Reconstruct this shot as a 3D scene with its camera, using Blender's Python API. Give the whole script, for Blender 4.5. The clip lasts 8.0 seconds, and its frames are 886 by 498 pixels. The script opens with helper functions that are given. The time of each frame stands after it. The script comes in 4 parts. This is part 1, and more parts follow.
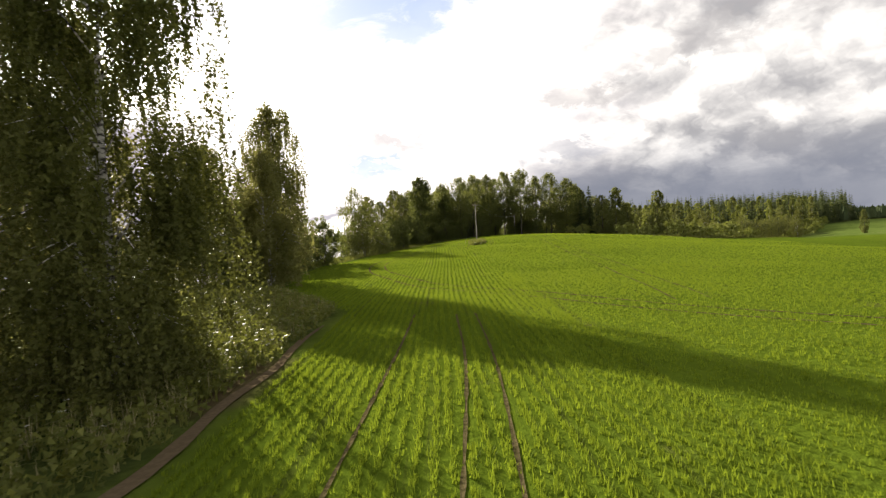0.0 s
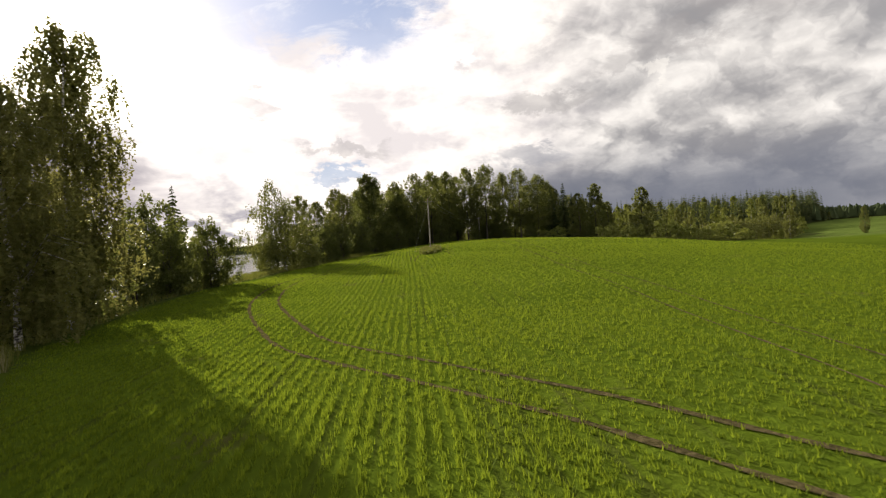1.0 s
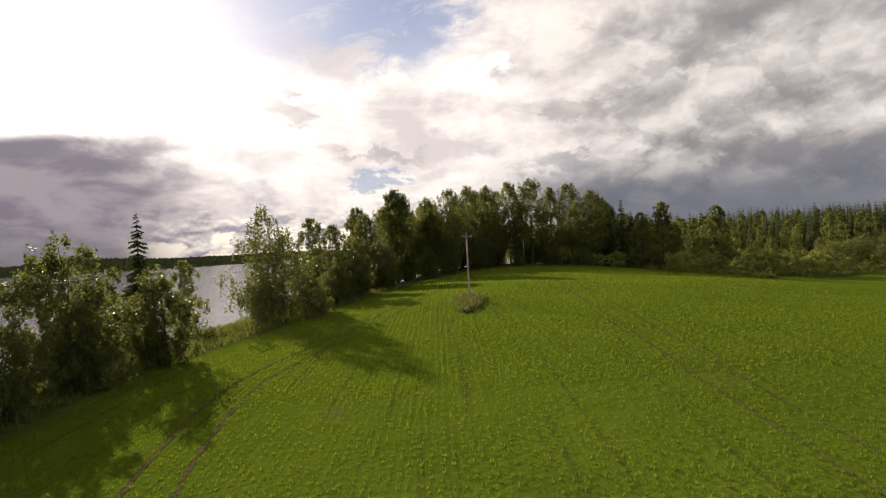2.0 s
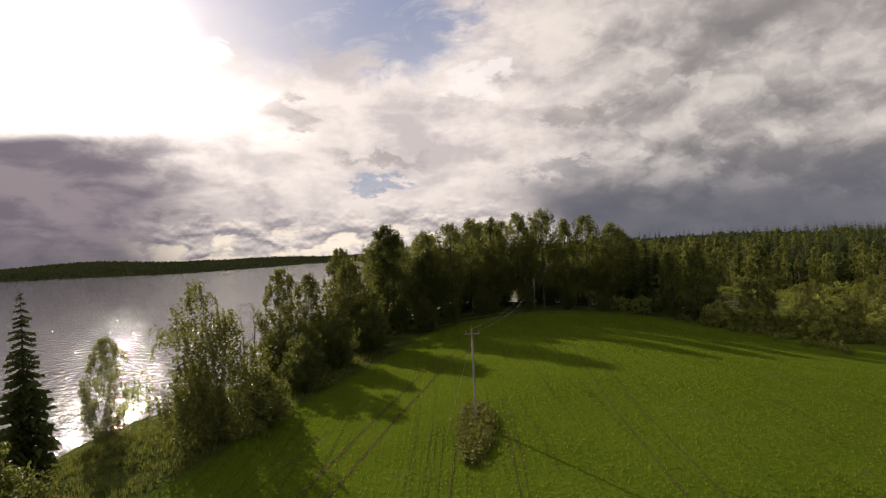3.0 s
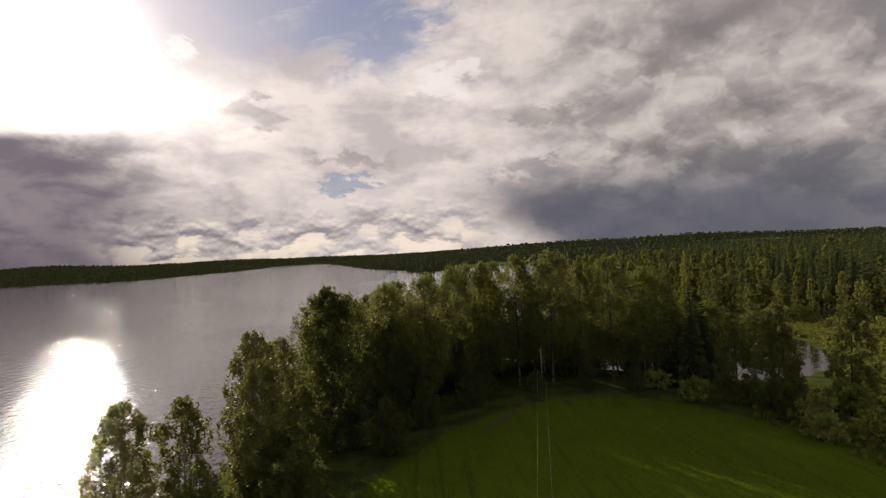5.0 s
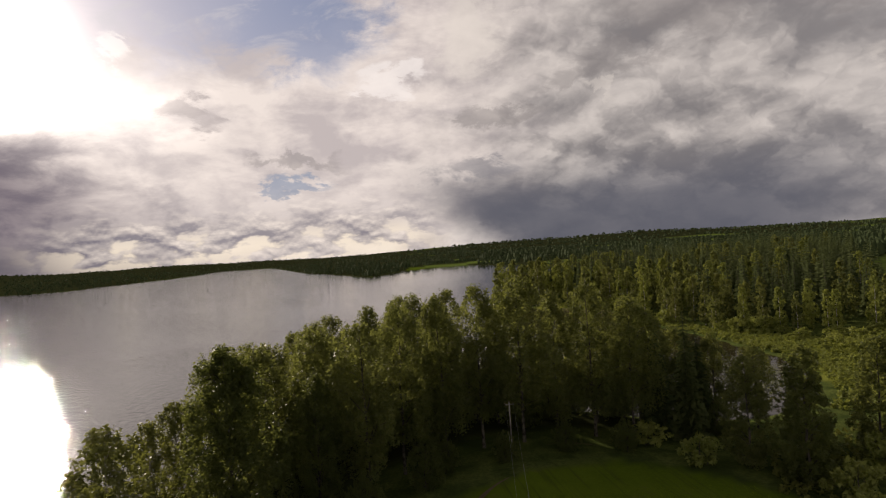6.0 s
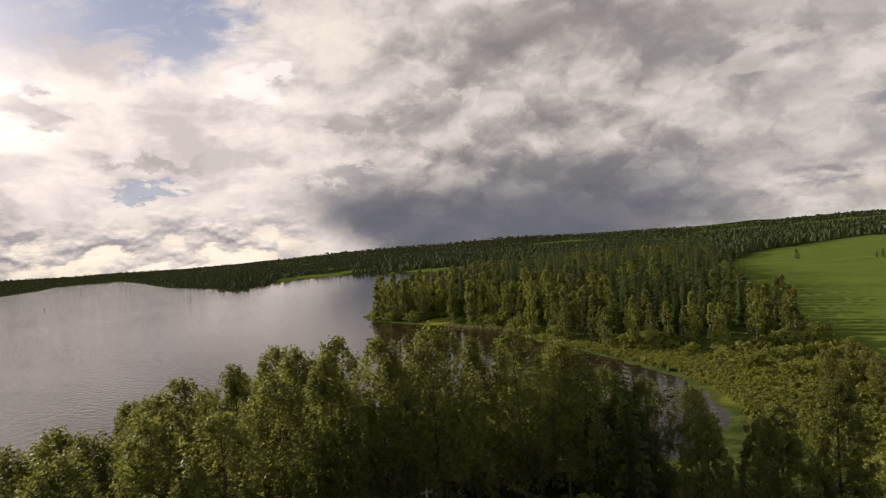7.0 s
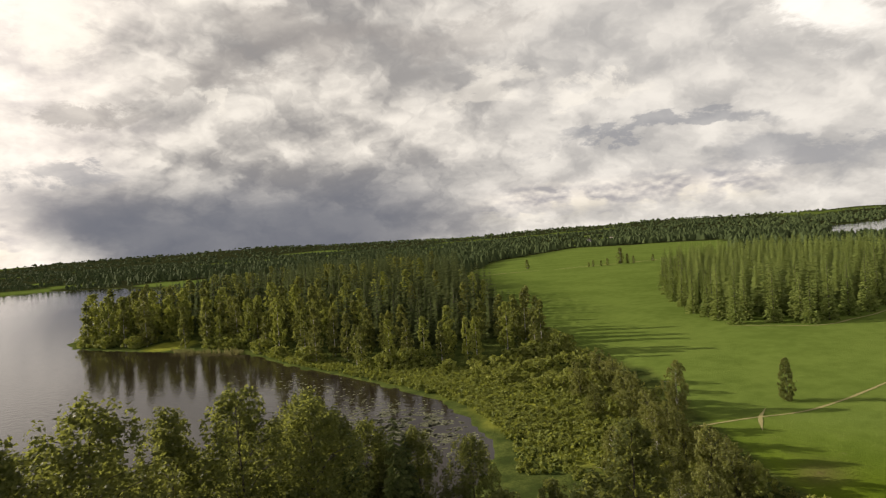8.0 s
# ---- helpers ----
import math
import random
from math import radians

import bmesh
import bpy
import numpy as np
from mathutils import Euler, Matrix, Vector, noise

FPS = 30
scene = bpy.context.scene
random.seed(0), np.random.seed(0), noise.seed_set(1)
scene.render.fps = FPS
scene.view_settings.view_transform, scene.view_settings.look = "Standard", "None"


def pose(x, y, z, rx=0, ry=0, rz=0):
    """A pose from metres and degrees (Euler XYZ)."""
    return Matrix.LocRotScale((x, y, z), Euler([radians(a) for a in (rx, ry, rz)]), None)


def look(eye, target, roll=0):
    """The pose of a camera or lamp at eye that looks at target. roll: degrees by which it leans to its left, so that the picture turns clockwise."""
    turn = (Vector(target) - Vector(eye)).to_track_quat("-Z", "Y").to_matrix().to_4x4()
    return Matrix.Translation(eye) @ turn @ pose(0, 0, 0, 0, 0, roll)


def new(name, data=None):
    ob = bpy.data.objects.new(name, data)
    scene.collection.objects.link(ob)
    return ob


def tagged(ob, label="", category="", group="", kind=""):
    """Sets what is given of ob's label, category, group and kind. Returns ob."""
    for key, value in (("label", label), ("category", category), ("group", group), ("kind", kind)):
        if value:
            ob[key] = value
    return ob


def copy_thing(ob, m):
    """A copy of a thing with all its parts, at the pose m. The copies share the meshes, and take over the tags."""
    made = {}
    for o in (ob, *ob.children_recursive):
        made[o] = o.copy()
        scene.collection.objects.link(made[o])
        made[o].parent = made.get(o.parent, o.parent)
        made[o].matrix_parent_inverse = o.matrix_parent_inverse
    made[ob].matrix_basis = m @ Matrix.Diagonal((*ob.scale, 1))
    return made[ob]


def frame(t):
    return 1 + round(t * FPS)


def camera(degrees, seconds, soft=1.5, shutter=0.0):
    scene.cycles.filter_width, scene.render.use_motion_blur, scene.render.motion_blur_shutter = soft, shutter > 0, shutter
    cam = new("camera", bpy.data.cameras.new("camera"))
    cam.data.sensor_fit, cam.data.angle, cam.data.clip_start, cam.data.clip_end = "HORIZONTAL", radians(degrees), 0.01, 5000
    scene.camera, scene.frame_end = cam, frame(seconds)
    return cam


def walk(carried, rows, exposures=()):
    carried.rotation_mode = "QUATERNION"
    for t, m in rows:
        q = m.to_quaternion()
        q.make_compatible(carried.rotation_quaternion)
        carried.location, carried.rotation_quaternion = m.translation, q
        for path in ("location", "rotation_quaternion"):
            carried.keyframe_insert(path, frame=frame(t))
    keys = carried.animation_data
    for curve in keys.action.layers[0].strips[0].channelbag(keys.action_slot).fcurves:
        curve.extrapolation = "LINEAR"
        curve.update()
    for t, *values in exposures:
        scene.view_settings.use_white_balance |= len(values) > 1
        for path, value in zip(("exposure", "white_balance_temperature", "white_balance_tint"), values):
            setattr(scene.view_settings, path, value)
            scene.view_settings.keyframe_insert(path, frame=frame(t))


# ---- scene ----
# camera and flight -----------------------------------------------------------
cam = camera(71.0, 8.0, soft=1.2, shutter=0.05)

# seconds, x, y, z, pitch, roll, yaw
PATH = [
    (0.0, 0.00, 0.00, 8.77, -1.26, 2.76, -0.04),
    (0.5, 1.85, 15.35, 8.16, -0.95, 3.43, -2.18),
    (1.0, 3.46, 29.97, 8.54, -0.85, 3.57, -3.26),
    (1.5, 3.75, 43.02, 10.17, -0.46, 3.76, -0.67),
    (3.0, 4.85, 75.02, 21.62, 0.38, 2.48, 0.02),
    (3.5, 4.11, 85.19, 25.01, 0.34, 2.28, -0.00),
    (4.0, 3.82, 95.32, 27.70, 0.31, 2.45, -0.34),
    (5.5, 6.10, 126.99, 33.64, 0.12, 3.26, -4.85),
    (6.0, 6.98, 137.77, 35.88, -0.00, 3.86, -7.73),
    (6.5, 7.17, 148.46, 38.23, 0.01, 4.10, -12.58),
    (7.0, 7.74, 157.61, 39.69, -0.22, 4.57, -19.42),
    (7.5, 12.47, 167.77, 39.98, -0.53, 4.30, -29.29),
    (8.0, 19.24, 176.91, 40.05, -1.01, 4.21, -42.13),
]
walk(cam, [(t, pose(x, y, z, 90 + p, r, w)) for t, x, y, z, p, r, w in PATH],
     exposures=[(0.0, 1.1, 6550, 10), (1.0, 0.64, 6600, 10.5), (1.7, 0.5, 6700, 12), (2.8, 0.1, 6800, 15), (5.5, -0.15, 6850, 16), (6.5, -0.05, 6850, 16),
                (7.0, 0.12, 6900, 14.5), (8.0, 0.5, 6950, 9.5)])

# sky, sun ---------------------------------------------------------------------
SUN_AZ, SUN_EL = -28.4, 17.4     # degrees, clockwise from +y; above the horizon


class V:
    """A socket of a node tree with arithmetic."""
    tree = None

    def __init__(self, socket):
        self.s = socket

    @staticmethod
    def op(kind, *args, clamp=False):
        n = V.tree.nodes.new("ShaderNodeMath")
        n.operation, n.use_clamp = kind, clamp
        for i, a in enumerate(args):
            if isinstance(a, V):
                V.tree.links.new(a.s, n.inputs[i])
            else:
                n.inputs[i].default_value = a
        return V(n.outputs[0])

    def __add__(self, o): return V.op("ADD", self, o)
    def __sub__(self, o): return V.op("SUBTRACT", self, o)
    def __rsub__(self, o): return V.op("SUBTRACT", o, self)
    def __mul__(self, o): return V.op("MULTIPLY", self, o)
    def __truediv__(self, o): return V.op("DIVIDE", self, o)


def ramp(v, a, b):
    """0 below a, 1 above b, smooth between (a > b turns it round)."""
    n = V.tree.nodes.new("ShaderNodeMapRange")
    n.interpolation_type = "SMOOTHSTEP"
    flip = a > b
    n.inputs["From Min"].default_value, n.inputs["From Max"].default_value = (b, a) if flip else (a, b)
    n.inputs["To Min"].default_value, n.inputs["To Max"].default_value = (1, 0) if flip else (0, 1)
    V.tree.links.new(v.s, n.inputs["Value"])
    return V(n.outputs["Result"])


def bell(v, mid, wide):
    d = (v - mid) / wide
    return V.op("POWER", 2.718, d * d * -1.0)


def blend(f, a, b):
    n = V.tree.nodes.new("ShaderNodeMix")
    n.data_type, n.clamp_factor = "RGBA", True
    for sock, val in ((n.inputs["Factor"], f), (n.inputs[6], a), (n.inputs[7], b)):
        if isinstance(val, V):
            V.tree.links.new(val.s, sock)
        elif isinstance(val, (int, float)):
            sock.default_value = val
        else:
            sock.default_value = (*val, 1)
    return V(n.outputs[2])


def fbm(vector, scale, detail=5.0, rough=0.55, warp=0.0):
    n = V.tree.nodes.new("ShaderNodeTexNoise")
    n.inputs["Scale"].default_value, n.inputs["Detail"].default_value = scale, detail
    n.inputs["Roughness"].default_value, n.inputs["Distortion"].default_value = rough, warp
    if vector is not None:
        V.tree.links.new(vector.s, n.inputs["Vector"])
    return V(n.outputs["Fac"])


def cells(vector, scale):
    """Rounded billows, 0 in the middle of each."""
    n = V.tree.nodes.new("ShaderNodeTexVoronoi")
    n.feature, n.voronoi_dimensions = "SMOOTH_F1", "2D"
    n.inputs["Scale"].default_value, n.inputs["Detail"].default_value = scale, 4.0
    n.inputs["Roughness"].default_value, n.inputs["Smoothness"].default_value = 0.5, 0.5
    V.tree.links.new(vector.s, n.inputs["Vector"])
    return V(n.outputs["Distance"])


def vec(x, y, z):
    n = V.tree.nodes.new("ShaderNodeCombineXYZ")
    for i, a in enumerate((x, y, z)):
        if isinstance(a, V):
            V.tree.links.new(a.s, n.inputs[i])
        else:
            n.inputs[i].default_value = a
    return V(n.outputs[0])


def make_sky():
    world = bpy.data.worlds.new("sky")
    scene.world = world
    world.use_nodes = True
    tree = V.tree = world.node_tree
    tree.nodes.clear()
    tc = tree.nodes.new("ShaderNodeTexCoord")
    sep = tree.nodes.new("ShaderNodeSeparateXYZ")
    tree.links.new(tc.outputs["Generated"], sep.inputs[0])
    x, y, z = (V(o) for o in sep.outputs)
    az = V.op("ARCTAN2", x, y) * 57.2958
    el = V.op("ARCSINE", z) * 57.2958
    nish = tree.nodes.new("ShaderNodeTexSky")
    nish.sky_type, nish.sun_disc = "NISHITA", False
    nish.sun_elevation, nish.sun_rotation = radians(SUN_EL), radians(SUN_AZ)
    clear = tree.nodes.new("ShaderNodeMix")
    clear.data_type, clear.blend_type = "RGBA", "MULTIPLY"
    clear.inputs["Factor"].default_value = 1
    tree.links.new(nish.outputs[0], clear.inputs[6])
    clear.inputs[7].default_value = (0.11, 0.11, 0.12, 1)
    blue = blend(0.75, V(clear.outputs[2]), (0.15, 0.21, 0.36))
    # the cloud layer, flattened towards the horizon
    sx, sy, sz = (math.sin(radians(SUN_AZ)) * math.cos(radians(SUN_EL)),
                  math.cos(radians(SUN_AZ)) * math.cos(radians(SUN_EL)), math.sin(radians(SUN_EL)))
    up = V.op("MAXIMUM", z, 0.0) + 0.62
    px, py = x / up, y / up
    p = vec(px, py, 0.0)
    under = V.op("MAXIMUM", z, 0.0) + 0.66      # the same cloud, looked at a little higher
    above = vec(x / under, y / under, 0.0)
    big = fbm(p, 1.5, 4, 0.5, 0.3)
    lump = fbm(p, 4.4, 10, 0.56, 0.15)
    lump_b = fbm(above, 4.4, 10, 0.56, 0.15)
    bent = (fbm(p, 8.0, 4, 0.6) - 0.5) * 0.16
    puff = 1.0 - cells(vec(px + bent, py - bent, 0.0), 7.0)
    puff_b = 1.0 - cells(vec(x / under + bent, y / under - bent, 0.0), 7.0)
    relief = (lump - lump_b) * 1.1 + (puff - puff_b) * 0.8
    fine = fbm(vec(x * 9.0, y * 9.0, z * 22.0), 1.0, 7, 0.6, 0.3)
    curl = fbm(vec(x * 7.0 + 31.0, y * 7.0, z * 16.0), 1.0, 6, 0.6, 0.6)
    tone = big * 0.6 + lump * 0.4
    shade = ramp(tone, 0.36, 0.64) * 0.55 + relief + (puff - 0.5) * 0.25 + 0.24
    shade = ramp(shade, -0.35, 1.15)
    grey = blend(shade, (0.22, 0.215, 0.222), (0.68, 0.65, 0.615))
    grey = blend(ramp(az, 30.0, 62.0), grey, blend(shade, (0.34, 0.335, 0.34), (0.62, 0.60, 0.58)))
    lit = blend(ramp(fine * 0.5 + lump * 0.5, 0.38, 0.6) + relief * 0.6, (0.56, 0.52, 0.52), (0.88, 0.82, 0.77))
    # the bright side round the sun, the grey deck on the other
    side = ramp(az + (big - 0.5) * 26.0 + (curl - 0.5) * 16.0 - el * 0.3, 17.0, -1.0)
    clouds = blend(side, grey, lit)
    ragged = fbm(vec(az * 0.11, el * 0.2, 0.0), 1.0, 9, 0.66, 0.4) - 0.5
    azw, elw = az + (curl - 0.5) * 10.0 + ragged * 16.0, el + (fine - 0.5) * 5.0 + ragged * 9.0
    # rain curtain and the dark base over the horizon
    low = ramp(az + el * 1.3 + (fine - 0.5) * 6.0, 9.0, 17.0) * ramp(az, 52.0, 34.0) * ramp(el + (fine - 0.5) * 4.0, 9.0, 2.5)
    clouds = blend(low * 0.92, clouds, (0.105, 0.115, 0.148))
    # single clouds, wisps and openings: azimuth, elevation, their half sizes, strength, colour
    wisp = fbm(vec(az * 0.10 + el * 0.05, el * 0.26 - az * 0.05, 0.0), 1.6, 9, 0.62, 0.5)
    blue = blend(ramp(wisp, 0.50, 0.70) * 0.7, blue, (0.56, 0.57, 0.62))
    white, cream, dusk, slate = (1.0, 0.97, 0.94), (0.78, 0.74, 0.68), (0.25, 0.235, 0.235), (0.19, 0.20, 0.235)
    for a, e, da, de, k, colour in (
            (-13.0, 24.0, 17.0, 7.6, 0.95, blue), (-21.5, 20.0, 5.5, 5.0, 0.95, blue), (-4.0, 20.0, 7.5, 4.5, 0.85, blue), (-36.5, 19.5, 4.0, 4.0, 0.6, blue), (-6.0, 6.4, 3.0, 0.8, 0.75, (0.26, 0.34, 0.47)),
            (-18.6, 17.5, 2.0, 1.7, 0.6, white), (4.2, 15.4, 3.6, 1.1, 0.6, white), (11.5, 19.0, 4.0, 3.6, 0.55, cream),
            (14.0, 12.2, 4.5, 1.2, 0.5, dusk), (30.0, 18.5, 9.0, 2.6, 0.5, dusk), (23.0, 15.0, 5.0, 1.2, 0.4, dusk), (10.0, 6.6, 4.5, 1.3, 0.5, slate), (-5.0, 8.6, 5.0, 0.8, 0.45, dusk),
            (22.0, 12.6, 2.4, 0.8, 0.35, cream), (47.0, 13.0, 5.0, 1.4, 0.3, cream), (43.0, 17.5, 8.0, 2.2, 0.4, dusk), (75.0, 17.0, 6.0, 4.5, 0.5, white),
            (62.0, 7.8, 11.0, 0.9, 0.6, slate), (72.0, 4.6, 8.0, 1.6, 0.5, slate), (58.0, 12.5, 5.0, 1.0, 0.3, cream), (-12.9, 13.3, 3.0, 1.7, 0.8, (0.34, 0.31, 0.32))):
        spot = ramp(bell(azw, a, da) * bell(elw, e, de), 0.28, 0.75)
        clouds = blend(spot * k, clouds, colour)
    # glare of the sun through thin cloud
    dot = V.op("MAXIMUM", x * sx + y * sy + z * sz, 0.0)
    halo = V.op("POWER", dot, 480.0) * 4.2 + V.op("POWER", dot, 80.0) * 0.36 + V.op("POWER", dot, 14.0) * 0.08
    veil = bell(el + (fine - 0.5) * 3.0, 13.4, 2.6) * ramp(az + (curl - 0.5) * 8.0, -9.0, -20.0)
    halo = halo + veil * 0.75
    # dark bank of cloud below the sun
    rise = z / V.op("MAXIMUM", y, 0.05) * 57.3
    bank = ramp(rise + (fine - 0.5) * 1.6, 12.9, 11.5) * ramp(az + (fine - 0.5) * 9.0 + rise * 1.0, -8.0, -20.0)
    halo = halo * (1.0 - bank * 0.85)
    glow = tree.nodes.new("ShaderNodeMix")
    glow.data_type, glow.blend_type, glow.clamp_result = "RGBA", "ADD", False
    glow.inputs["Factor"].default_value = 1
    murk = blend(ramp(fine, 0.4, 0.6), (0.135, 0.118, 0.158), (0.235, 0.205, 0.235))
    murk = blend(ramp(el, 4.0, 0.5) * 0.6, murk, (0.085, 0.082, 0.105))
    clouds = blend(bank * 0.95, clouds, murk)
    # gap of light and cumulus along the horizon
    gap = bell(el, 2.0, 2.9) * ramp(az, -29.0, -20.0) * ramp(az, 10.0, 3.0)
    heap_a = fbm(vec(az * 0.15, el * 0.30, 0.0), 1.9, 9, 0.52, 0.1)
    heap_b = fbm(vec(az * 0.15, el * 0.30 + 0.10, 0.0), 1.9, 9, 0.52, 0.1)
    glowing = blend(ramp(el, 4.2, 1.2), (0.60, 0.56, 0.55), (1.0, 0.91, 0.74))
    heaped = blend((heap_a - heap_b) * 4.5 + 0.32, (0.24, 0.23, 0.27), (0.95, 0.88, 0.79))
    heaps = blend(ramp(heap_a - V.op("ABSOLUTE", el - 3.0) * 0.05, 0.35, 0.45), glowing, heaped)
    clouds = blend(gap * 0.88, clouds, heaps)
    gap_r = bell(el, 3.0, 1.3) * ramp(az, 43.0, 50.0) * ramp(az, 75.0, 66.0)
    clouds = blend(gap_r * 0.55, clouds, heaps)
    # unseen dark deck overhead, added to weaken skylight in the shadows
    clouds = blend(ramp(el, 24.0, 44.0) * 0.92, clouds, (0.10, 0.10, 0.11))
    rgb = tree.nodes.new("ShaderNodeCombineColor")
    for i, k in enumerate((1.0, 0.95, 0.86)):
        tree.links.new((halo * k).s, rgb.inputs[i])
    tree.links.new(clouds.s, glow.inputs[6])
    tree.links.new(rgb.outputs[0], glow.inputs[7])
    back = tree.nodes.new("ShaderNodeBackground")
    back.inputs["Strength"].default_value = 1.0
    tree.links.new(glow.outputs[2], back.inputs["Color"])
    out = tree.nodes.new("ShaderNodeOutputWorld")
    tree.links.new(back.outputs[0], out.inputs["Surface"])


make_sky()
sun_data = bpy.data.lights.new("sun", "SUN")
sun_data.energy, sun_data.angle, sun_data.color = 5.0, radians(0.6), (1.0, 0.91, 0.76)
sun = new("sun", sun_data)
sun.matrix_world = look((0, 0, 0), (-math.sin(radians(SUN_AZ)) * math.cos(radians(SUN_EL)),
                                    -math.cos(radians(SUN_AZ)) * math.cos(radians(SUN_EL)), -math.sin(radians(SUN_EL))))


# materials --------------------------------------------------------------------
def material(name):
    m = bpy.data.materials.new(name)
    m.use_nodes = True
    V.tree = m.node_tree
    b = m.node_tree.nodes["Principled BSDF"]
    return m, b


def place():
    """World position."""
    return V(V.tree.nodes.new("ShaderNodeNewGeometry").outputs["Position"])


def split(v):
    n = V.tree.nodes.new("ShaderNodeSeparateXYZ")
    V.tree.links.new(v.s, n.inputs[0])
    return [V(o) for o in n.outputs]


def attribute(name):
    n = V.tree.nodes.new("ShaderNodeAttribute")
    n.attribute_name = name
    return V(n.outputs["Fac"])


def bump(height, strength, distance, bsdf):
    n = V.tree.nodes.new("ShaderNodeBump")
    n.inputs["Strength"].default_value, n.inputs["Distance"].default_value = strength, distance
    V.tree.links.new(height.s, n.inputs["Height"])
    V.tree.links.new(n.outputs[0], bsdf.inputs["Normal"])


def leaf_material(name, dark, light, glow, gloss=0.45, thin=0.36):
    """Leaves: varied from leaf to leaf and from tree to tree, letting light through."""
    m, b = material(name)
    t = m.node_tree
    geo = t.nodes.new("ShaderNodeNewGeometry")
    inf = t.nodes.new("ShaderNodeObjectInfo")
    mixed = V(geo.outputs["Random Per Island"]) * 0.55 + V(inf.outputs["Random"]) * 0.45
    col = blend(mixed, dark, light)
    t.links.new(col.s, b.inputs["Base Color"])
    b.inputs["Roughness"].default_value = gloss
    b.inputs["Specular IOR Level"].default_value = 0.03
    tr = t.nodes.new("ShaderNodeBsdfTranslucent")
    t.links.new(blend(mixed, [c * 0.8 for c in glow], glow).s, tr.inputs["Color"])
    mix = t.nodes.new("ShaderNodeMixShader")
    mix.inputs[0].default_value = thin
    t.links.new(b.outputs[0], mix.inputs[1])
    t.links.new(tr.outputs[0], mix.inputs[2])
    t.links.new(mix.outputs[0], t.nodes["Material Output"].inputs["Surface"])
    return m


birch_leaf = leaf_material("birch_leaf", (0.098, 0.113, 0.042), (0.196, 0.201, 0.073), (0.253, 0.265, 0.048))
# raised, reddish leaf tone carries the sun-flare haze over these birches
weeping_leaf = leaf_material("weeping_birch_leaf", (0.105, 0.113, 0.042), (0.205, 0.205, 0.075), (0.26, 0.25, 0.065), thin=0.5)
# birch leaf darkened in colour to stand for shade on the near tree
near_shaded_leaf = leaf_material("shaded_birch_leaf", (0.060, 0.070, 0.022), (0.125, 0.130, 0.040), (0.115, 0.120, 0.022))
aspen_leaf = leaf_material("aspen_leaf", (0.052, 0.068, 0.026), (0.122, 0.132, 0.050), (0.300, 0.320, 0.070), thin=0.42)
alder_leaf = leaf_material("alder_leaf", (0.048, 0.062, 0.023), (0.098, 0.112, 0.040), (0.235, 0.260, 0.055), thin=0.40)
shrub_leaf = leaf_material("shrub_leaf", (0.132, 0.162, 0.046), (0.264, 0.282, 0.081), (0.336, 0.360, 0.057))
needle = leaf_material("spruce_needle", (0.048, 0.070, 0.026), (0.114, 0.134, 0.049), (0.072, 0.090, 0.025), 0.6)
young_needle = leaf_material("young_spruce_needle", (0.120, 0.168, 0.048), (0.250, 0.290, 0.085), (0.22, 0.26, 0.055), 0.6)
crop_leaf = leaf_material("crop_leaf", (0.092, 0.145, 0.012), (0.145, 0.200, 0.018), (0.23, 0.295, 0.020), 0.7, 0.48)
weed_leaf = leaf_material("weed_leaf", (0.070, 0.090, 0.024), (0.175, 0.180, 0.050), (0.230, 0.245, 0.045))
reed_leaf = leaf_material("reed_leaf", (0.16, 0.15, 0.07), (0.30, 0.27, 0.13), (0.25, 0.24, 0.09))
# pale lily base colour stands in for sky sheen on the pads
lily_leaf = leaf_material("lily_leaf", (0.20, 0.22, 0.13), (0.38, 0.38, 0.26), (0.10, 0.14, 0.04), 0.3)


def bark(name, dark, light, bands):
    m, b = material(name)
    px, py, pz = split(place())
    n = fbm(vec(px * 3.0, py * 3.0, pz * bands), 1.0, 6, 0.65)
    V.tree.links.new(blend(ramp(n, 0.40, 0.56), dark, light).s, b.inputs["Base Color"])
    b.inputs["Roughness"].default_value = 0.85
    b.inputs["Specular IOR Level"].default_value = 0.1
    bump(n, 0.5, 0.04, b)
    return m


birch_bark = bark("birch_bark", (0.05, 0.045, 0.04), (0.55, 0.52, 0.47), 7.0)
grey_bark = bark("grey_bark", (0.03, 0.027, 0.022), (0.10, 0.09, 0.072), 2.0)
pole_wood = bark("weathered_pole", (0.16, 0.14, 0.12), (0.34, 0.31, 0.27), 0.6)


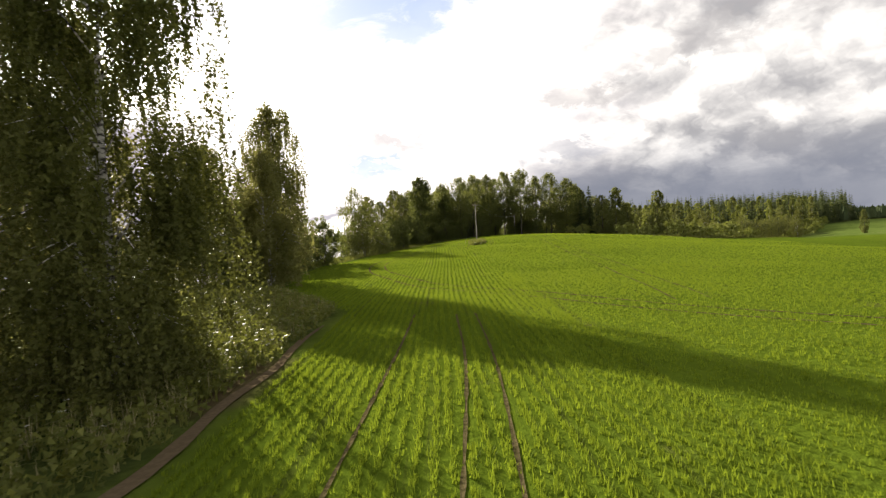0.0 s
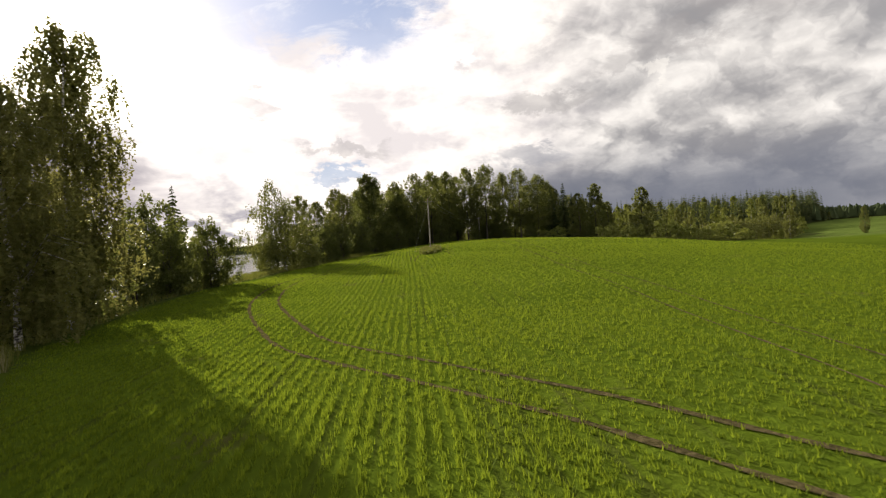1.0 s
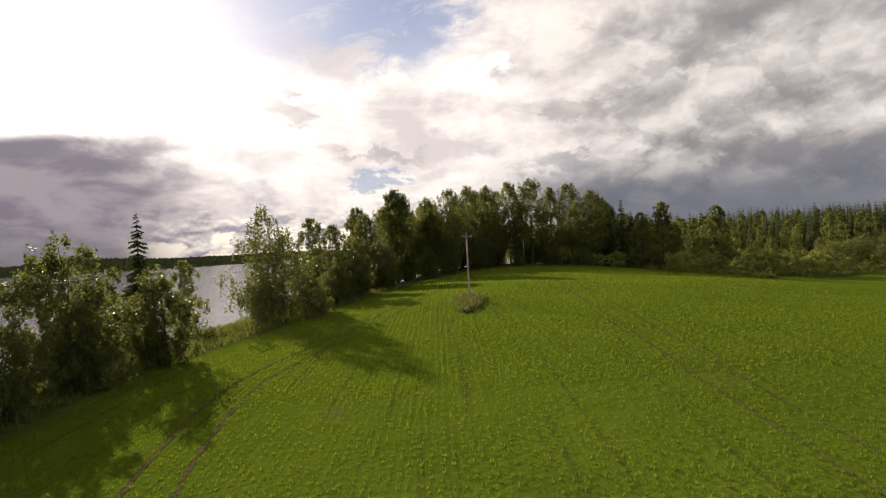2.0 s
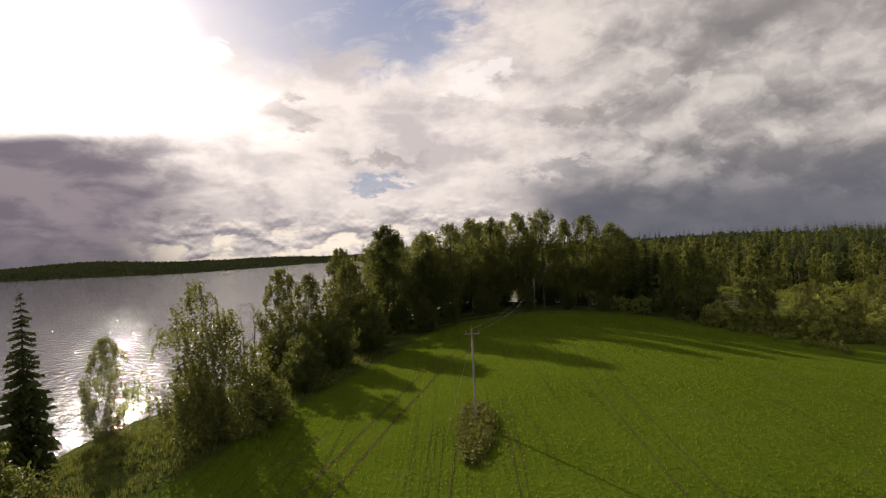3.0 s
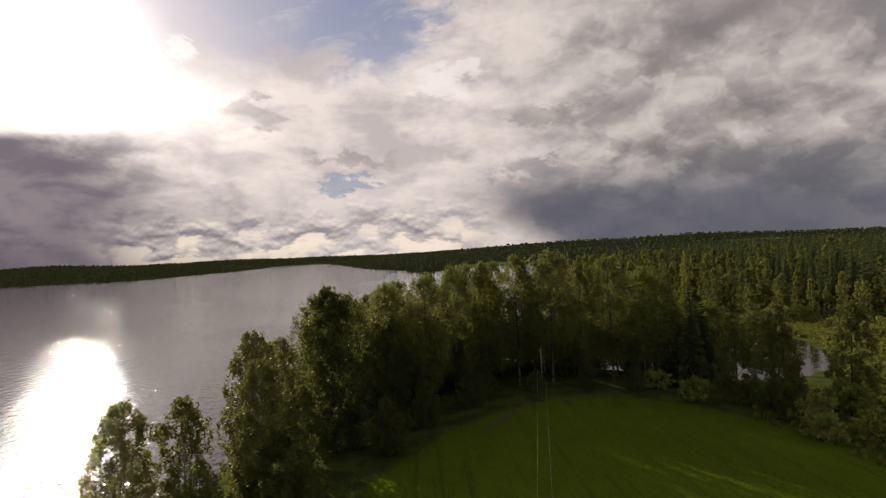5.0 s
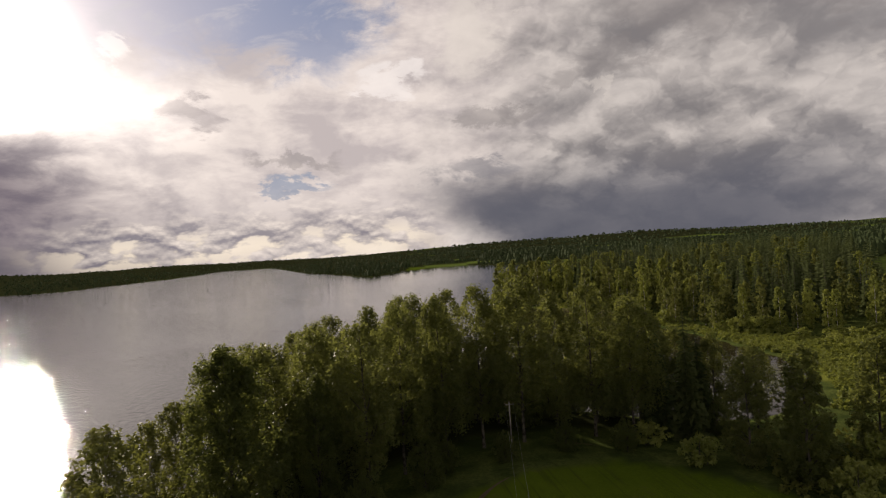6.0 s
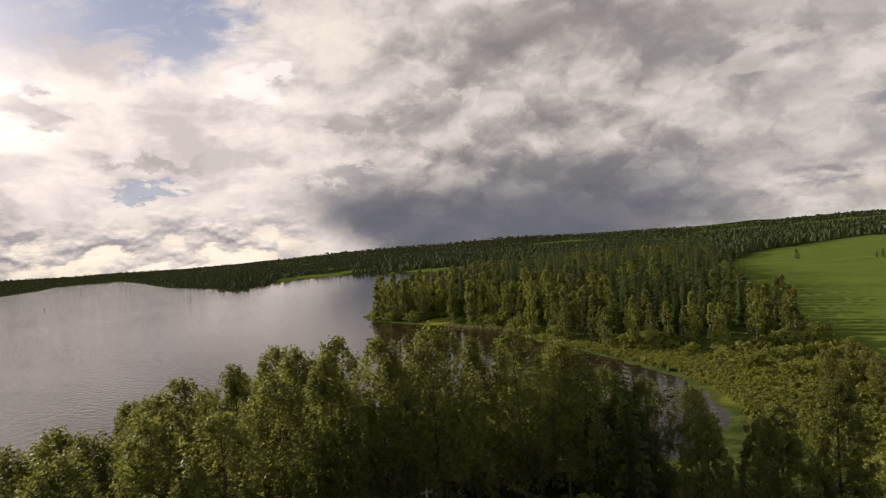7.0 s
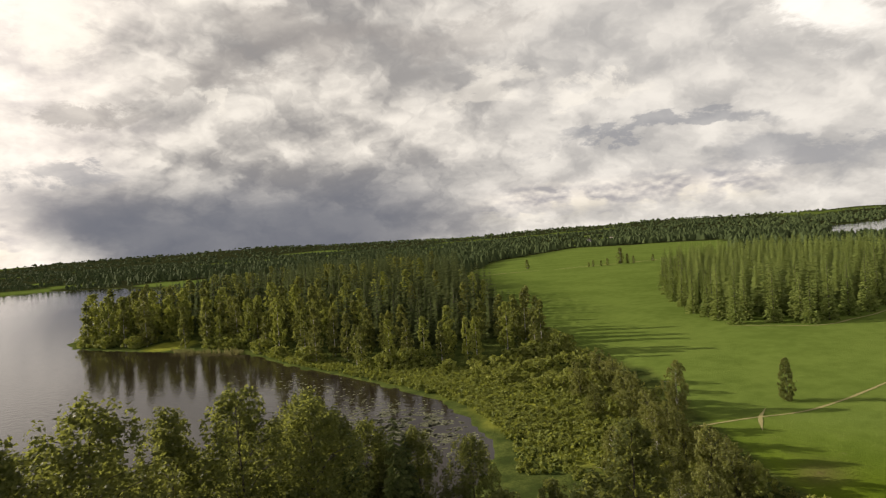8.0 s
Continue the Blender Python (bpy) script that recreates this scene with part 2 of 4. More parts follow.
def ground_material():
    m, b = material("land")
    pos = place()
    px, py, pz = split(pos)
    crop, meadow, bare = attribute("crop"), attribute("meadow"), attribute("bare")
    broad = fbm(pos, 0.035, 5, 0.55)
    patch = fbm(pos, 0.22, 6, 0.6)
    grain = fbm(pos, 2.6, 6, 0.65)
    rows_ = V.op("SINE", (px + (fbm(pos, 0.05, 2) - 0.5) * 3.0) * 17.0) * 0.5 + 0.5
    wide = V.op("SINE", (px + (broad - 0.5) * 2.0) * 2.1) * 0.5 + 0.5
    green = blend(ramp(broad * 0.5 + patch * 0.5, 0.36, 0.64), (0.080, 0.122, 0.011), (0.112, 0.160, 0.015))
    green = blend(ramp(grain, 0.42, 0.62) * 0.5, green, (0.118, 0.172, 0.015))
    green = blend(rows_ * ramp(patch, 0.42, 0.6) * 0.07, green, (0.035, 0.05, 0.006))
    green = blend(wide * 0.05, green, (0.06, 0.08, 0.006))
    streak = fbm(vec(px * 1.7, py * 0.035, 0.0), 1.0, 4, 0.6)
    green = blend(ramp(streak, 0.54, 0.68) * 0.5, green, (0.055, 0.062, 0.018))
    soil = blend(grain, (0.08, 0.055, 0.03), (0.16, 0.12, 0.068))
    green = blend(ramp(patch + grain * 0.3, 0.76, 0.92) * 0.45, green, soil)
    wild = blend(ramp(patch, 0.35, 0.65), (0.045, 0.065, 0.018), (0.11, 0.135, 0.035))
    wild = blend(ramp(grain, 0.4, 0.62) * 0.5, wild, (0.035, 0.045, 0.015))
    fen = blend(ramp(patch * 0.6 + grain * 0.4, 0.38, 0.62), (0.17, 0.195, 0.03), (0.30, 0.31, 0.055))
    ley = blend(ramp(broad * 0.5 + patch * 0.5, 0.38, 0.62), (0.104, 0.150, 0.031), (0.138, 0.190, 0.042))
    green = blend(attribute("ley"), green, ley)
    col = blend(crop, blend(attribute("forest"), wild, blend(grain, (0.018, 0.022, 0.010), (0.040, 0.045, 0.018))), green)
    col = blend(meadow, col, fen)
    col = blend(bare, col, soil)
    V.tree.links.new(col.s, b.inputs["Base Color"])
    b.inputs["Roughness"].default_value = 0.8
    b.inputs["Specular IOR Level"].default_value = 0.0
    bump(grain * 0.7 + patch + streak * 0.5, 0.6, 0.35, b)
    return m


def soil_material():
    m, b = material("bare_soil")
    pos = place()
    grain = fbm(pos, 5.0, 7, 0.7)
    V.tree.links.new(blend(ramp(grain, 0.35, 0.65), (0.062, 0.054, 0.022), (0.150, 0.122, 0.060)).s, b.inputs["Base Color"])
    b.inputs["Roughness"].default_value = 0.95
    b.inputs["Specular IOR Level"].default_value = 0.0
    bump(grain, 0.7, 0.08, b)
    return m


def water_material():
    m, b = material("lake_water")
    pos = place()
    px, py, pz = split(pos)
    turned = vec(px * 0.80 + py * 0.6, (py * 0.80 - px * 0.6) * 0.55, 0.0)
    wave = fbm(turned, 0.60, 2, 0.48) * 0.68 + fbm(turned, 2.2, 3, 0.55) * 0.17
    wind = ramp(fbm(pos, 0.010, 3, 0.5), 0.38, 0.62)
    b.inputs["Base Color"].default_value = (0.020, 0.015, 0.011, 1)
    b.inputs["Roughness"].default_value = 0.02
    b.inputs["IOR"].default_value = 1.33
    b.inputs["Specular IOR Level"].default_value = 0.26
    bump(wave * (wind * 0.2 + 0.8) * (ramp(px, 10.0, -50.0) * 0.60 + ramp(px, 80.0, 15.0) * 0.20 + 0.20), 0.85, 0.47, b)
    return m


land, soil, water_mat = ground_material(), soil_material(), water_material()


def plain(name, colour, rough=0.6, metal=0.0):
    m, b = material(name)
    n = fbm(place(), 6.0, 5, 0.6)
    V.tree.links.new(blend(ramp(n, 0.35, 0.65), [c * 0.8 for c in colour], colour).s, b.inputs["Base Color"])
    b.inputs["Roughness"].default_value, b.inputs["Metallic"].default_value = rough, metal
    b.inputs["Specular IOR Level"].default_value = 0.5 * (1 - rough)
    return m


straw = plain("dry_grass", (0.34, 0.31, 0.15), 1.0)
dirt = plain("dry_dirt", (0.15, 0.115, 0.068), 1.0)

# building helpers ---------------------------------------------------------------
rng = np.random.default_rng(7)


def mesh_of(name, verts, faces, mat, smooth=False):
    me = bpy.data.meshes.new(name)
    me.from_pydata([tuple(v) for v in verts], [], [tuple(f) for f in faces])
    me.materials.append(mat)
    if smooth:
        me.polygons.foreach_set("use_smooth", [True] * len(me.polygons))
    return me


def quads(name, v, mat):
    """A mesh of loose quads from an array (n, 4, 3)."""
    n = len(v)
    me = bpy.data.meshes.new(name)
    me.vertices.add(n * 4)
    me.vertices.foreach_set("co", np.ascontiguousarray(v, dtype=np.float32).ravel())
    me.loops.add(n * 4)
    me.loops.foreach_set("vertex_index", np.arange(n * 4, dtype=np.int32))
    me.polygons.add(n)
    me.polygons.foreach_set("loop_start", np.arange(0, n * 4, 4, dtype=np.int32))
    me.polygons.foreach_set("loop_total", np.full(n, 4, dtype=np.int32))
    me.materials.append(mat)
    me.update(calc_edges=True)
    return me


def tris(name, v, mat):
    """A mesh of loose triangles from an array (n, 3, 3)."""
    n = len(v)
    me = bpy.data.meshes.new(name)
    me.vertices.add(n * 3)
    me.vertices.foreach_set("co", np.ascontiguousarray(v, dtype=np.float32).ravel())
    me.loops.add(n * 3)
    me.loops.foreach_set("vertex_index", np.arange(n * 3, dtype=np.int32))
    me.polygons.add(n)
    me.polygons.foreach_set("loop_start", np.arange(0, n * 3, 3, dtype=np.int32))
    me.polygons.foreach_set("loop_total", np.full(n, 3, dtype=np.int32))
    me.materials.append(mat)
    me.update(calc_edges=True)
    return me


def piece(name, me, parent, label=""):
    ob = new(name, me)
    ob.parent = parent
    return tagged(ob, label)


def tube(verts, faces, pts, radii, sides=6):
    """Adds a tapered tube along pts."""
    start = len(verts)
    for i, (p, r) in enumerate(zip(pts, radii)):
        p = Vector(p)
        a, c = Vector(pts[max(i - 1, 0)]), Vector(pts[min(i + 1, len(pts) - 1)])
        d = (c - a).normalized()
        u = d.orthogonal().normalized()
        w = d.cross(u)
        for k in range(sides):
            ang = 2 * math.pi * k / sides
            verts.append(p + (u * math.cos(ang) + w * math.sin(ang)) * r)
    for i in range(len(pts) - 1):
        for k in range(sides):
            a, b = start + i * sides + k, start + i * sides + (k + 1) % sides
            faces.append((a, b, b + sides, a + sides))
    faces.append(tuple(start + (len(pts) - 1) * sides + k for k in range(sides)))


def inside(poly, x, y):
    """Which of the points lie inside the polygon."""
    hit = np.zeros(np.shape(x), bool)
    for (x0, y0), (x1, y1) in zip(poly, poly[1:] + poly[:1]):
        cross = (y0 > y) != (y1 > y)
        hit ^= cross & (x < (x1 - x0) * (y - y0) / ((y1 - y0) or 1e-9) + x0)
    return hit


def away(poly, x, y, closed=True):
    """Distance to the polygon's outline."""
    best = np.full(np.shape(x), 1e9)
    for (x0, y0), (x1, y1) in zip(poly, poly[1:] + (poly[:1] if closed else [])) if closed else zip(poly, poly[1:]):
        dx, dy = x1 - x0, y1 - y0
        t = np.clip(((x - x0) * dx + (y - y0) * dy) / (dx * dx + dy * dy + 1e-9), 0, 1)
        best = np.minimum(best, np.hypot(x - x0 - t * dx, y - y0 - t * dy))
    return best


def rough(x, y, scale, seed=0.0):
    """Cheap smooth unevenness in -1 to 1."""
    x, y = x / scale + seed, y / scale - seed * 1.7
    return (np.sin(x * 1.3 + 1.7 * np.sin(y * 0.9)) + np.sin(y * 1.7 + 1.3 * np.sin(x * 1.1 + 2)) + np.sin((x + y) * 2.3 + 1)) / 3


# the lay of the land --------------------------------------------------------------
LAKE = [(-48, -400), (-46, 60), (-42, 130), (-40, 150), (-40, 160), (-34, 174), (-27, 200), (-24, 228), (-20, 254), (-4, 274), (20, 280), (42, 272), (56, 258),
        (66, 248), (80, 246), (92, 251), (101, 257), (107, 267), (113, 279), (118, 292), (120, 312), (121, 340), (120, 372), (123, 400), (121, 422), (108, 448),
        (92, 488), (84, 515), (85, 540), (98, 560), (150, 600), (210, 680), (260, 850), (285, 1100), (270, 1240), (210, 1350), (160, 1330),
        (95, 1290), (30, 1085), (5, 1110), (-10, 1215), (-60, 1420), (-120, 1600), (-250, 2300), (-420, 3100), (-640, 3150), (-560, 2500),
        (-560, 2030), (-600, 1480), (-800, 1500), (-960, 1400), (-1500, 1250), (-2600, 700), (-3200, -600), (-2500, -2500), (-600, -2200)]
INLET = [(300, 1640), (360, 1560), (520, 1440), (700, 1380), (720, 1420), (560, 1540), (400, 1640)]
FAR_LAKE = [(900, 360), (1020, 470), (1370, 560), (1900, 700), (2400, 600), (2200, 200), (1300, 150)]
CROP = [(-6.9, -80), (-6.9, 30), (-7.1, 43), (-12, 53), (-17, 63), (-19.5, 80), (-21, 95), (-20.5, 110), (-16, 126), (-13.5, 138), (-8.5, 156), (-3, 172),
        (0, 187), (8, 199), (17, 207), (27, 213), (38, 214), (47, 209), (54, 199), (59, 188), (65, 172), (78, 168), (95, 188), (112, 210), (132, 230), (142, 240),
        (165, 262), (180, 300), (250, 405), (375, 558), (600, 720), (930, 850), (1020, 620), (660, 447), (560, 330), (600, 100), (420, -80)]
GROVE = [(3, 222), (14, 229), (24, 233), (38, 234), (48, 231), (54, 237), (50, 250), (40, 261), (20, 268), (0, 264), (-12, 250), (-14, 232), (-10, 214), (-2, 213)]
MEADOW = [(100, 225), (108, 250), (112, 268), (120, 282), (126, 300), (127, 330), (135, 330), (150, 300), (158, 275), (140, 250), (128, 236), (112, 222)]
SPRUCE_WOOD = [(229, 266), (239, 246), (272, 237), (330, 236), (420, 250), (520, 300), (560, 380), (450, 400), (350, 360), (281, 318), (250, 292)]


def shore(x, y):
    """Distance from the water's edge, positive on land."""
    d = np.full(np.shape(x), 1e9)
    for poly in (LAKE, INLET, FAR_LAKE):
        q = away(poly, x, y) * np.where(inside(poly, x, y), -1, 1)
        d = np.where(np.abs(q) < np.abs(d), q, d)
    return d


def height(x, y):
    x, y = np.asarray(x, float), np.asarray(y, float)
    d = shore(x, y) + rough(x, y, 4.0) * 0.8
    across = np.where(x < 20, (20 - x) / 36, (x - 20) / 42)
    along = np.clip(150 - y, 0, None) / 70 + np.clip(y - 225, 0, None) / 60
    field = 3.5 + 4.4 * np.exp(-across ** 2 - along ** 2) + 1.5 * np.clip((x - 120) / 300, 0, 1)
    near = np.clip((95 - x) / 20, 0, 1) * np.clip((320 - y) / 40, 0, 1)
    slope = 0.035 + 0.24 * near
    bank = 0.12 + np.clip(d, 0, None) * slope
    far = np.hypot(x, y - 180)
    hills = np.clip((far - 1400) / 2200, 0, 1) ** 1.3 * (26 + 24 * rough(x, y, 620, 3) + 10 * rough(x, y, 240, 1))
    hills = hills * np.clip(d / 500, 0, 1)
    land_ = np.minimum(field, bank) + hills
    land_ = land_ + rough(x, y, 9.0, 2) * 0.12 * np.clip(d / 10, 0, 1)
    return np.where(d > 0, land_, np.clip(-0.25 + d * 0.25, -3.0, None))


def ground_z(x, y):
    return float(height(np.array([x]), np.array([y]))[0])


def lines(lo, dense_lo, dense_hi, hi, step, grow=1.06):
    mid = list(np.arange(dense_lo, dense_hi + 0.1, step))
    a, s = [], step
    while (a[-1] if a else mid[0]) > lo:
        s *= grow
        a.append((a[-1] if a else mid[0]) - s)
    c, s = [], step
    while (c[-1] if c else mid[-1]) < hi:
        s *= grow
        c.append((c[-1] if c else mid[-1]) + s)
    return np.array(a[::-1] + mid + c)


def make_ground():
    gx = lines(-4600, -52, 140, 4600, 2.0)
    gy = np.concatenate([lines(-4300, -8, 300, 301, 2.0)[:-1], lines(303, 303, 600, 4700, 3.0)])
    X, Y = np.meshgrid(gx, gy)
    X, Y = X.ravel(), Y.ravel()
    Z = height(X, Y)
    nx, ny = len(gx), len(gy)
    idx = np.arange(nx * ny).reshape(ny, nx)
    faces = np.stack([idx[:-1, :-1], idx[:-1, 1:], idx[1:, 1:], idx[1:, :-1]], -1).reshape(-1, 4)
    me = mesh_of("ground", np.stack([X, Y, Z], 1), faces.tolist(), land, smooth=True)

    def layer(name, values):
        me.attributes.new(name, "FLOAT", "POINT").data.foreach_set("value", values.astype(np.float32))

    e = away(CROP, X, Y) * np.where(inside(CROP, X, Y), 1, -1) + rough(X, Y, 2.5) * 0.5
    far = np.hypot(X, Y - 180)
    patches = ((rough(X, Y, 210, 5) > 0.52) & (far > 700) & (X > 250) & (shore(X, Y) > 25)) | inside([(90, 1300), (230, 1370), (330, 1420), (260, 1480), (110, 1400)], X, Y)
    layer("crop", np.maximum(np.clip(e / 1.2 + 0.5, 0, 1), patches * 0.85))
    layer("ley", np.clip((X - 118 + rough(X, Y, 20) * 4) / 25, 0, 1))
    m = away(MEADOW, X, Y) * np.where(inside(MEADOW, X, Y), 1, -1) + rough(X, Y, 6) * 3
    layer("meadow", np.maximum(np.clip(m / 6 + 0.5, 0, 1), np.clip((13 - np.hypot(X - 113, Y - 468)) / 4, 0, 1)))
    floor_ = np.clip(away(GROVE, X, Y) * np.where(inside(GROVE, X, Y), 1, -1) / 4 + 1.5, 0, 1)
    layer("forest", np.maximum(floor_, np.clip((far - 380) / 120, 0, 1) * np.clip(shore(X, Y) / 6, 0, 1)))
    strip = np.abs(X + 7.2 + rough(X, Y, 5) * 0.25) < 0.8
    layer("bare", np.maximum(np.where(strip & (Y < 38), 0.9, 0.0), 0.55 * np.exp(-((X - 118) / 5) ** 2 - ((Y - 208.5) / 3.5) ** 2)))
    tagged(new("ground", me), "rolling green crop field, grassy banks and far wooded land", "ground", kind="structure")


make_ground()
water = new("water", mesh_of("water", [(-4700, -4400, 0), (4700, -4400, 0), (4700, 4800, 0), (-4700, 4800, 0)], [(0, 1, 2, 3)], water_mat))
tagged(water, "grey rippled lake water with glittering sunlight", "lake", kind="structure")


# wheel tracks ----------------------------------------------------------------------
def curve_points(pts, step=0.5):
    """Smooth points along a line of corners (Catmull-Rom)."""
    P = [Vector(p) for p in pts]
    P = [2 * P[0] - P[1]] + P + [2 * P[-1] - P[-2]]
    out = []
    for a, b, c, d in zip(P, P[1:], P[2:], P[3:]):
        n = max(2, int((c - b).length / step))
        for i in range(n):
            t = i / n
            out.append(0.5 * (2 * b + (c - a) * t + (2 * a - 5 * b + 4 * c - d) * t * t + (3 * b - a - 3 * c + d) * t ** 3))
    return out


TRACKS = [[(26, 24), (19, 31), (14.5, 36), (11, 41), (8, 46), (3.6, 52), (-1.2, 58.6), (-3.9, 65), (-7.1, 75.4), (-9.0, 84.5), (-9.8, 95), (-8, 106), (-4.7, 116), (-1.8, 130), (1, 142), (3, 152), (8, 168)],
          [(16, 40), (17.6, 55), (18.3, 66), (18.9, 82), (19.4, 105), (20.2, 128), (21.8, 146), (24, 165)],
          [(0.2, 4), (0.8, 13), (1.3, 26), (1.2, 40)], [(-3.2, 8), (-2.9, 18), (-2.4, 40)]]
rut_lines = []
for n_, centre in enumerate(TRACKS):
    pts = curve_points(centre)
    for off in ((-1.1, 1.1), (-1.1, 1.1), (-0.6, 0.6), (0.4,))[n_]:
        line = []
        for i, p in enumerate(pts):
            q = pts[min(i + 1, len(pts) - 1)] - pts[max(i - 1, 0)]
            q = Vector((q.y, -q.x)).normalized()
            line.append(p + q * off)
        rut_lines.append((n_, line))
for n_, line in rut_lines:
    vs, fs = [], []
    for i, p in enumerate(line):
        q = line[min(i + 1, len(line) - 1)] - line[max(i - 1, 0)]
        q = Vector((q.y, -q.x)).normalized()
        w = (0.125, 0.05, 0.055, 0.06)[n_] * (1 + 0.7 * noise.noise((p.x * 0.9, p.y * 0.9, n_)) + 0.4 * noise.noise((p.x * 2.6, p.y * 2.6, n_)))
        for k in (-1, 0, 1):
            r = p + q * (w * k)
            vs.append((r.x, r.y, ground_z(r.x, r.y) + (0.03 if k else 0.014)))
        if i:
            b = len(vs) - 6
            fs += [(b, b + 1, b + 4, b + 3), (b + 1, b + 2, b + 5, b + 4)]
    tagged(new("wheel_track", mesh_of("wheel_track", vs, fs, soil, True)), "bare soil wheel track pressed through the green crop", "wheel track", "wheel tracks in the field", "structure")


# thin gaps between drilled rows round the pole, and a faint pair further off
for x0, x1, y0, y1, w in ((2.5, 3.4, 108, 133, 0.05), (3.0, 3.8, 110, 130, 0.04), (3.5, 4.2, 106, 126, 0.05), (4.2, 5.2, 108, 124, 0.13), (8.7, 9.9, 108, 136, 0.06), (9.3, 10.4, 110, 131, 0.04),
                          (1.2, 2.0, 108, 127, 0.04), (-10.5, -6.2, 112, 132, 0.07), (-12.2, -8.0, 112, 130, 0.07), (38.6, 39.9, 118, 152, 0.06), (40.6, 41.9, 120, 152, 0.06)):
    vs, fs = [], []
    for i in range(41):
        u = i / 40
        x, y = x0 + (x1 - x0) * u + 0.08 * noise.noise((u * 6, x0, 0)), y0 + (y1 - y0) * u
        k = w * (0.35 + 0.8 * abs(noise.noise((u * 9, x0, 4)))) * (1.0 if 0 < i < 40 else 0.05)
        for side in (-k, k):
            vs.append((x + side, y, ground_z(x + side, y) + 0.035))
        if i:
            b = len(vs) - 4
            fs.append((b, b + 1, b + 3, b + 2))
    tagged(new("wheel_track", mesh_of("wheel_track", vs, fs, soil, True)), "narrow dark gap between rows of the green crop", "wheel track", "wheel tracks in the field", "structure")

for pts, w, words in (([(124, 236), (138, 227), (150, 218.5), (174, 212), (215, 206), (270, 196)], 0.4, "pale worn farm track across the far grass field"),
                      ([(395, 560), (450, 530), (500, 500), (560, 478), (640, 470)], 1.3, "dry grassy ditch line between two far fields"),
                      ([(226, 268), (236, 243.5), (252, 238), (272, 234), (300, 232.5)], 0.45, "dry grassy strip at the foot of the field wood"),
                      ([(133, 222), (140, 225), (147, 226.5)], 0.45, "worn bare strip in the far grass field"),
                      ([(12, 196), (16, 202), (20, 208), (24, 212)], 0.4, "trodden pale footpath at the edge of the grove"),
                      ([(31, 222), (35, 222), (39, 220)], 0.3, "trodden pale footpath under the trees"),
                      ([(-7.6, -6), (-7.2, 4), (-7.5, 10), (-7.2, 15), (-7.35, 20), (-7.1, 25), (-7.5, 31), (-7.3, 38)], 0.30, "brown dirt path between the weeds and the crop")):
    vs, fs = [], []
    line = curve_points(pts, 1.0)
    for i, p in enumerate(line):
        side = pts[-1][1] - pts[0][1], pts[0][0] - pts[-1][0]
        side = Vector(side).normalized()
        ends = min(1.0, (i + 1) / 6, (len(line) - i) / 6)
        for k in (-1, 1):
            q = p + side * (ends * k * w * (0.8 + 0.4 * noise.noise((p.x * 0.2, p.y * 0.2, k)) + 0.3 * noise.noise((p.x * 1.1, p.y * 1.1, k))))
            vs.append((q.x, q.y, ground_z(q.x, q.y) + 0.05))
        if i:
            b = len(vs) - 4
            fs.append((b, b + 2, b + 3, b + 1))
    tagged(new("farm_track", mesh_of("farm_track", vs, fs, dirt if "path" in words else straw, True)), words, "farm track", kind="structure")


# trees -------------------------------------------------------------------------------
def leaf_blades(centres, normals, size, r):
    """One bent leaf spray per centre."""
    n = len(centres)
    rnd = r.normal(size=(n, 3))
    nm = normals + rnd * 0.75
    nm /= np.linalg.norm(nm, axis=1, keepdims=True) + 1e-9
    u = np.cross(nm, r.normal(size=(n, 3)))
    u /= np.linalg.norm(u, axis=1, keepdims=True) + 1e-9
    w = np.cross(nm, u)
    s = size * r.uniform(0.6, 1.35, (n, 1))
    l = s * r.uniform(0.9, 1.5, (n, 1))
    l, s = l * 1.25, s * 1.25
    return np.stack([centres - u * l * 0.45, centres + w * s * 0.45 + u * l * 0.2, centres + u * l * 0.42 - w * s * 0.40], 1)


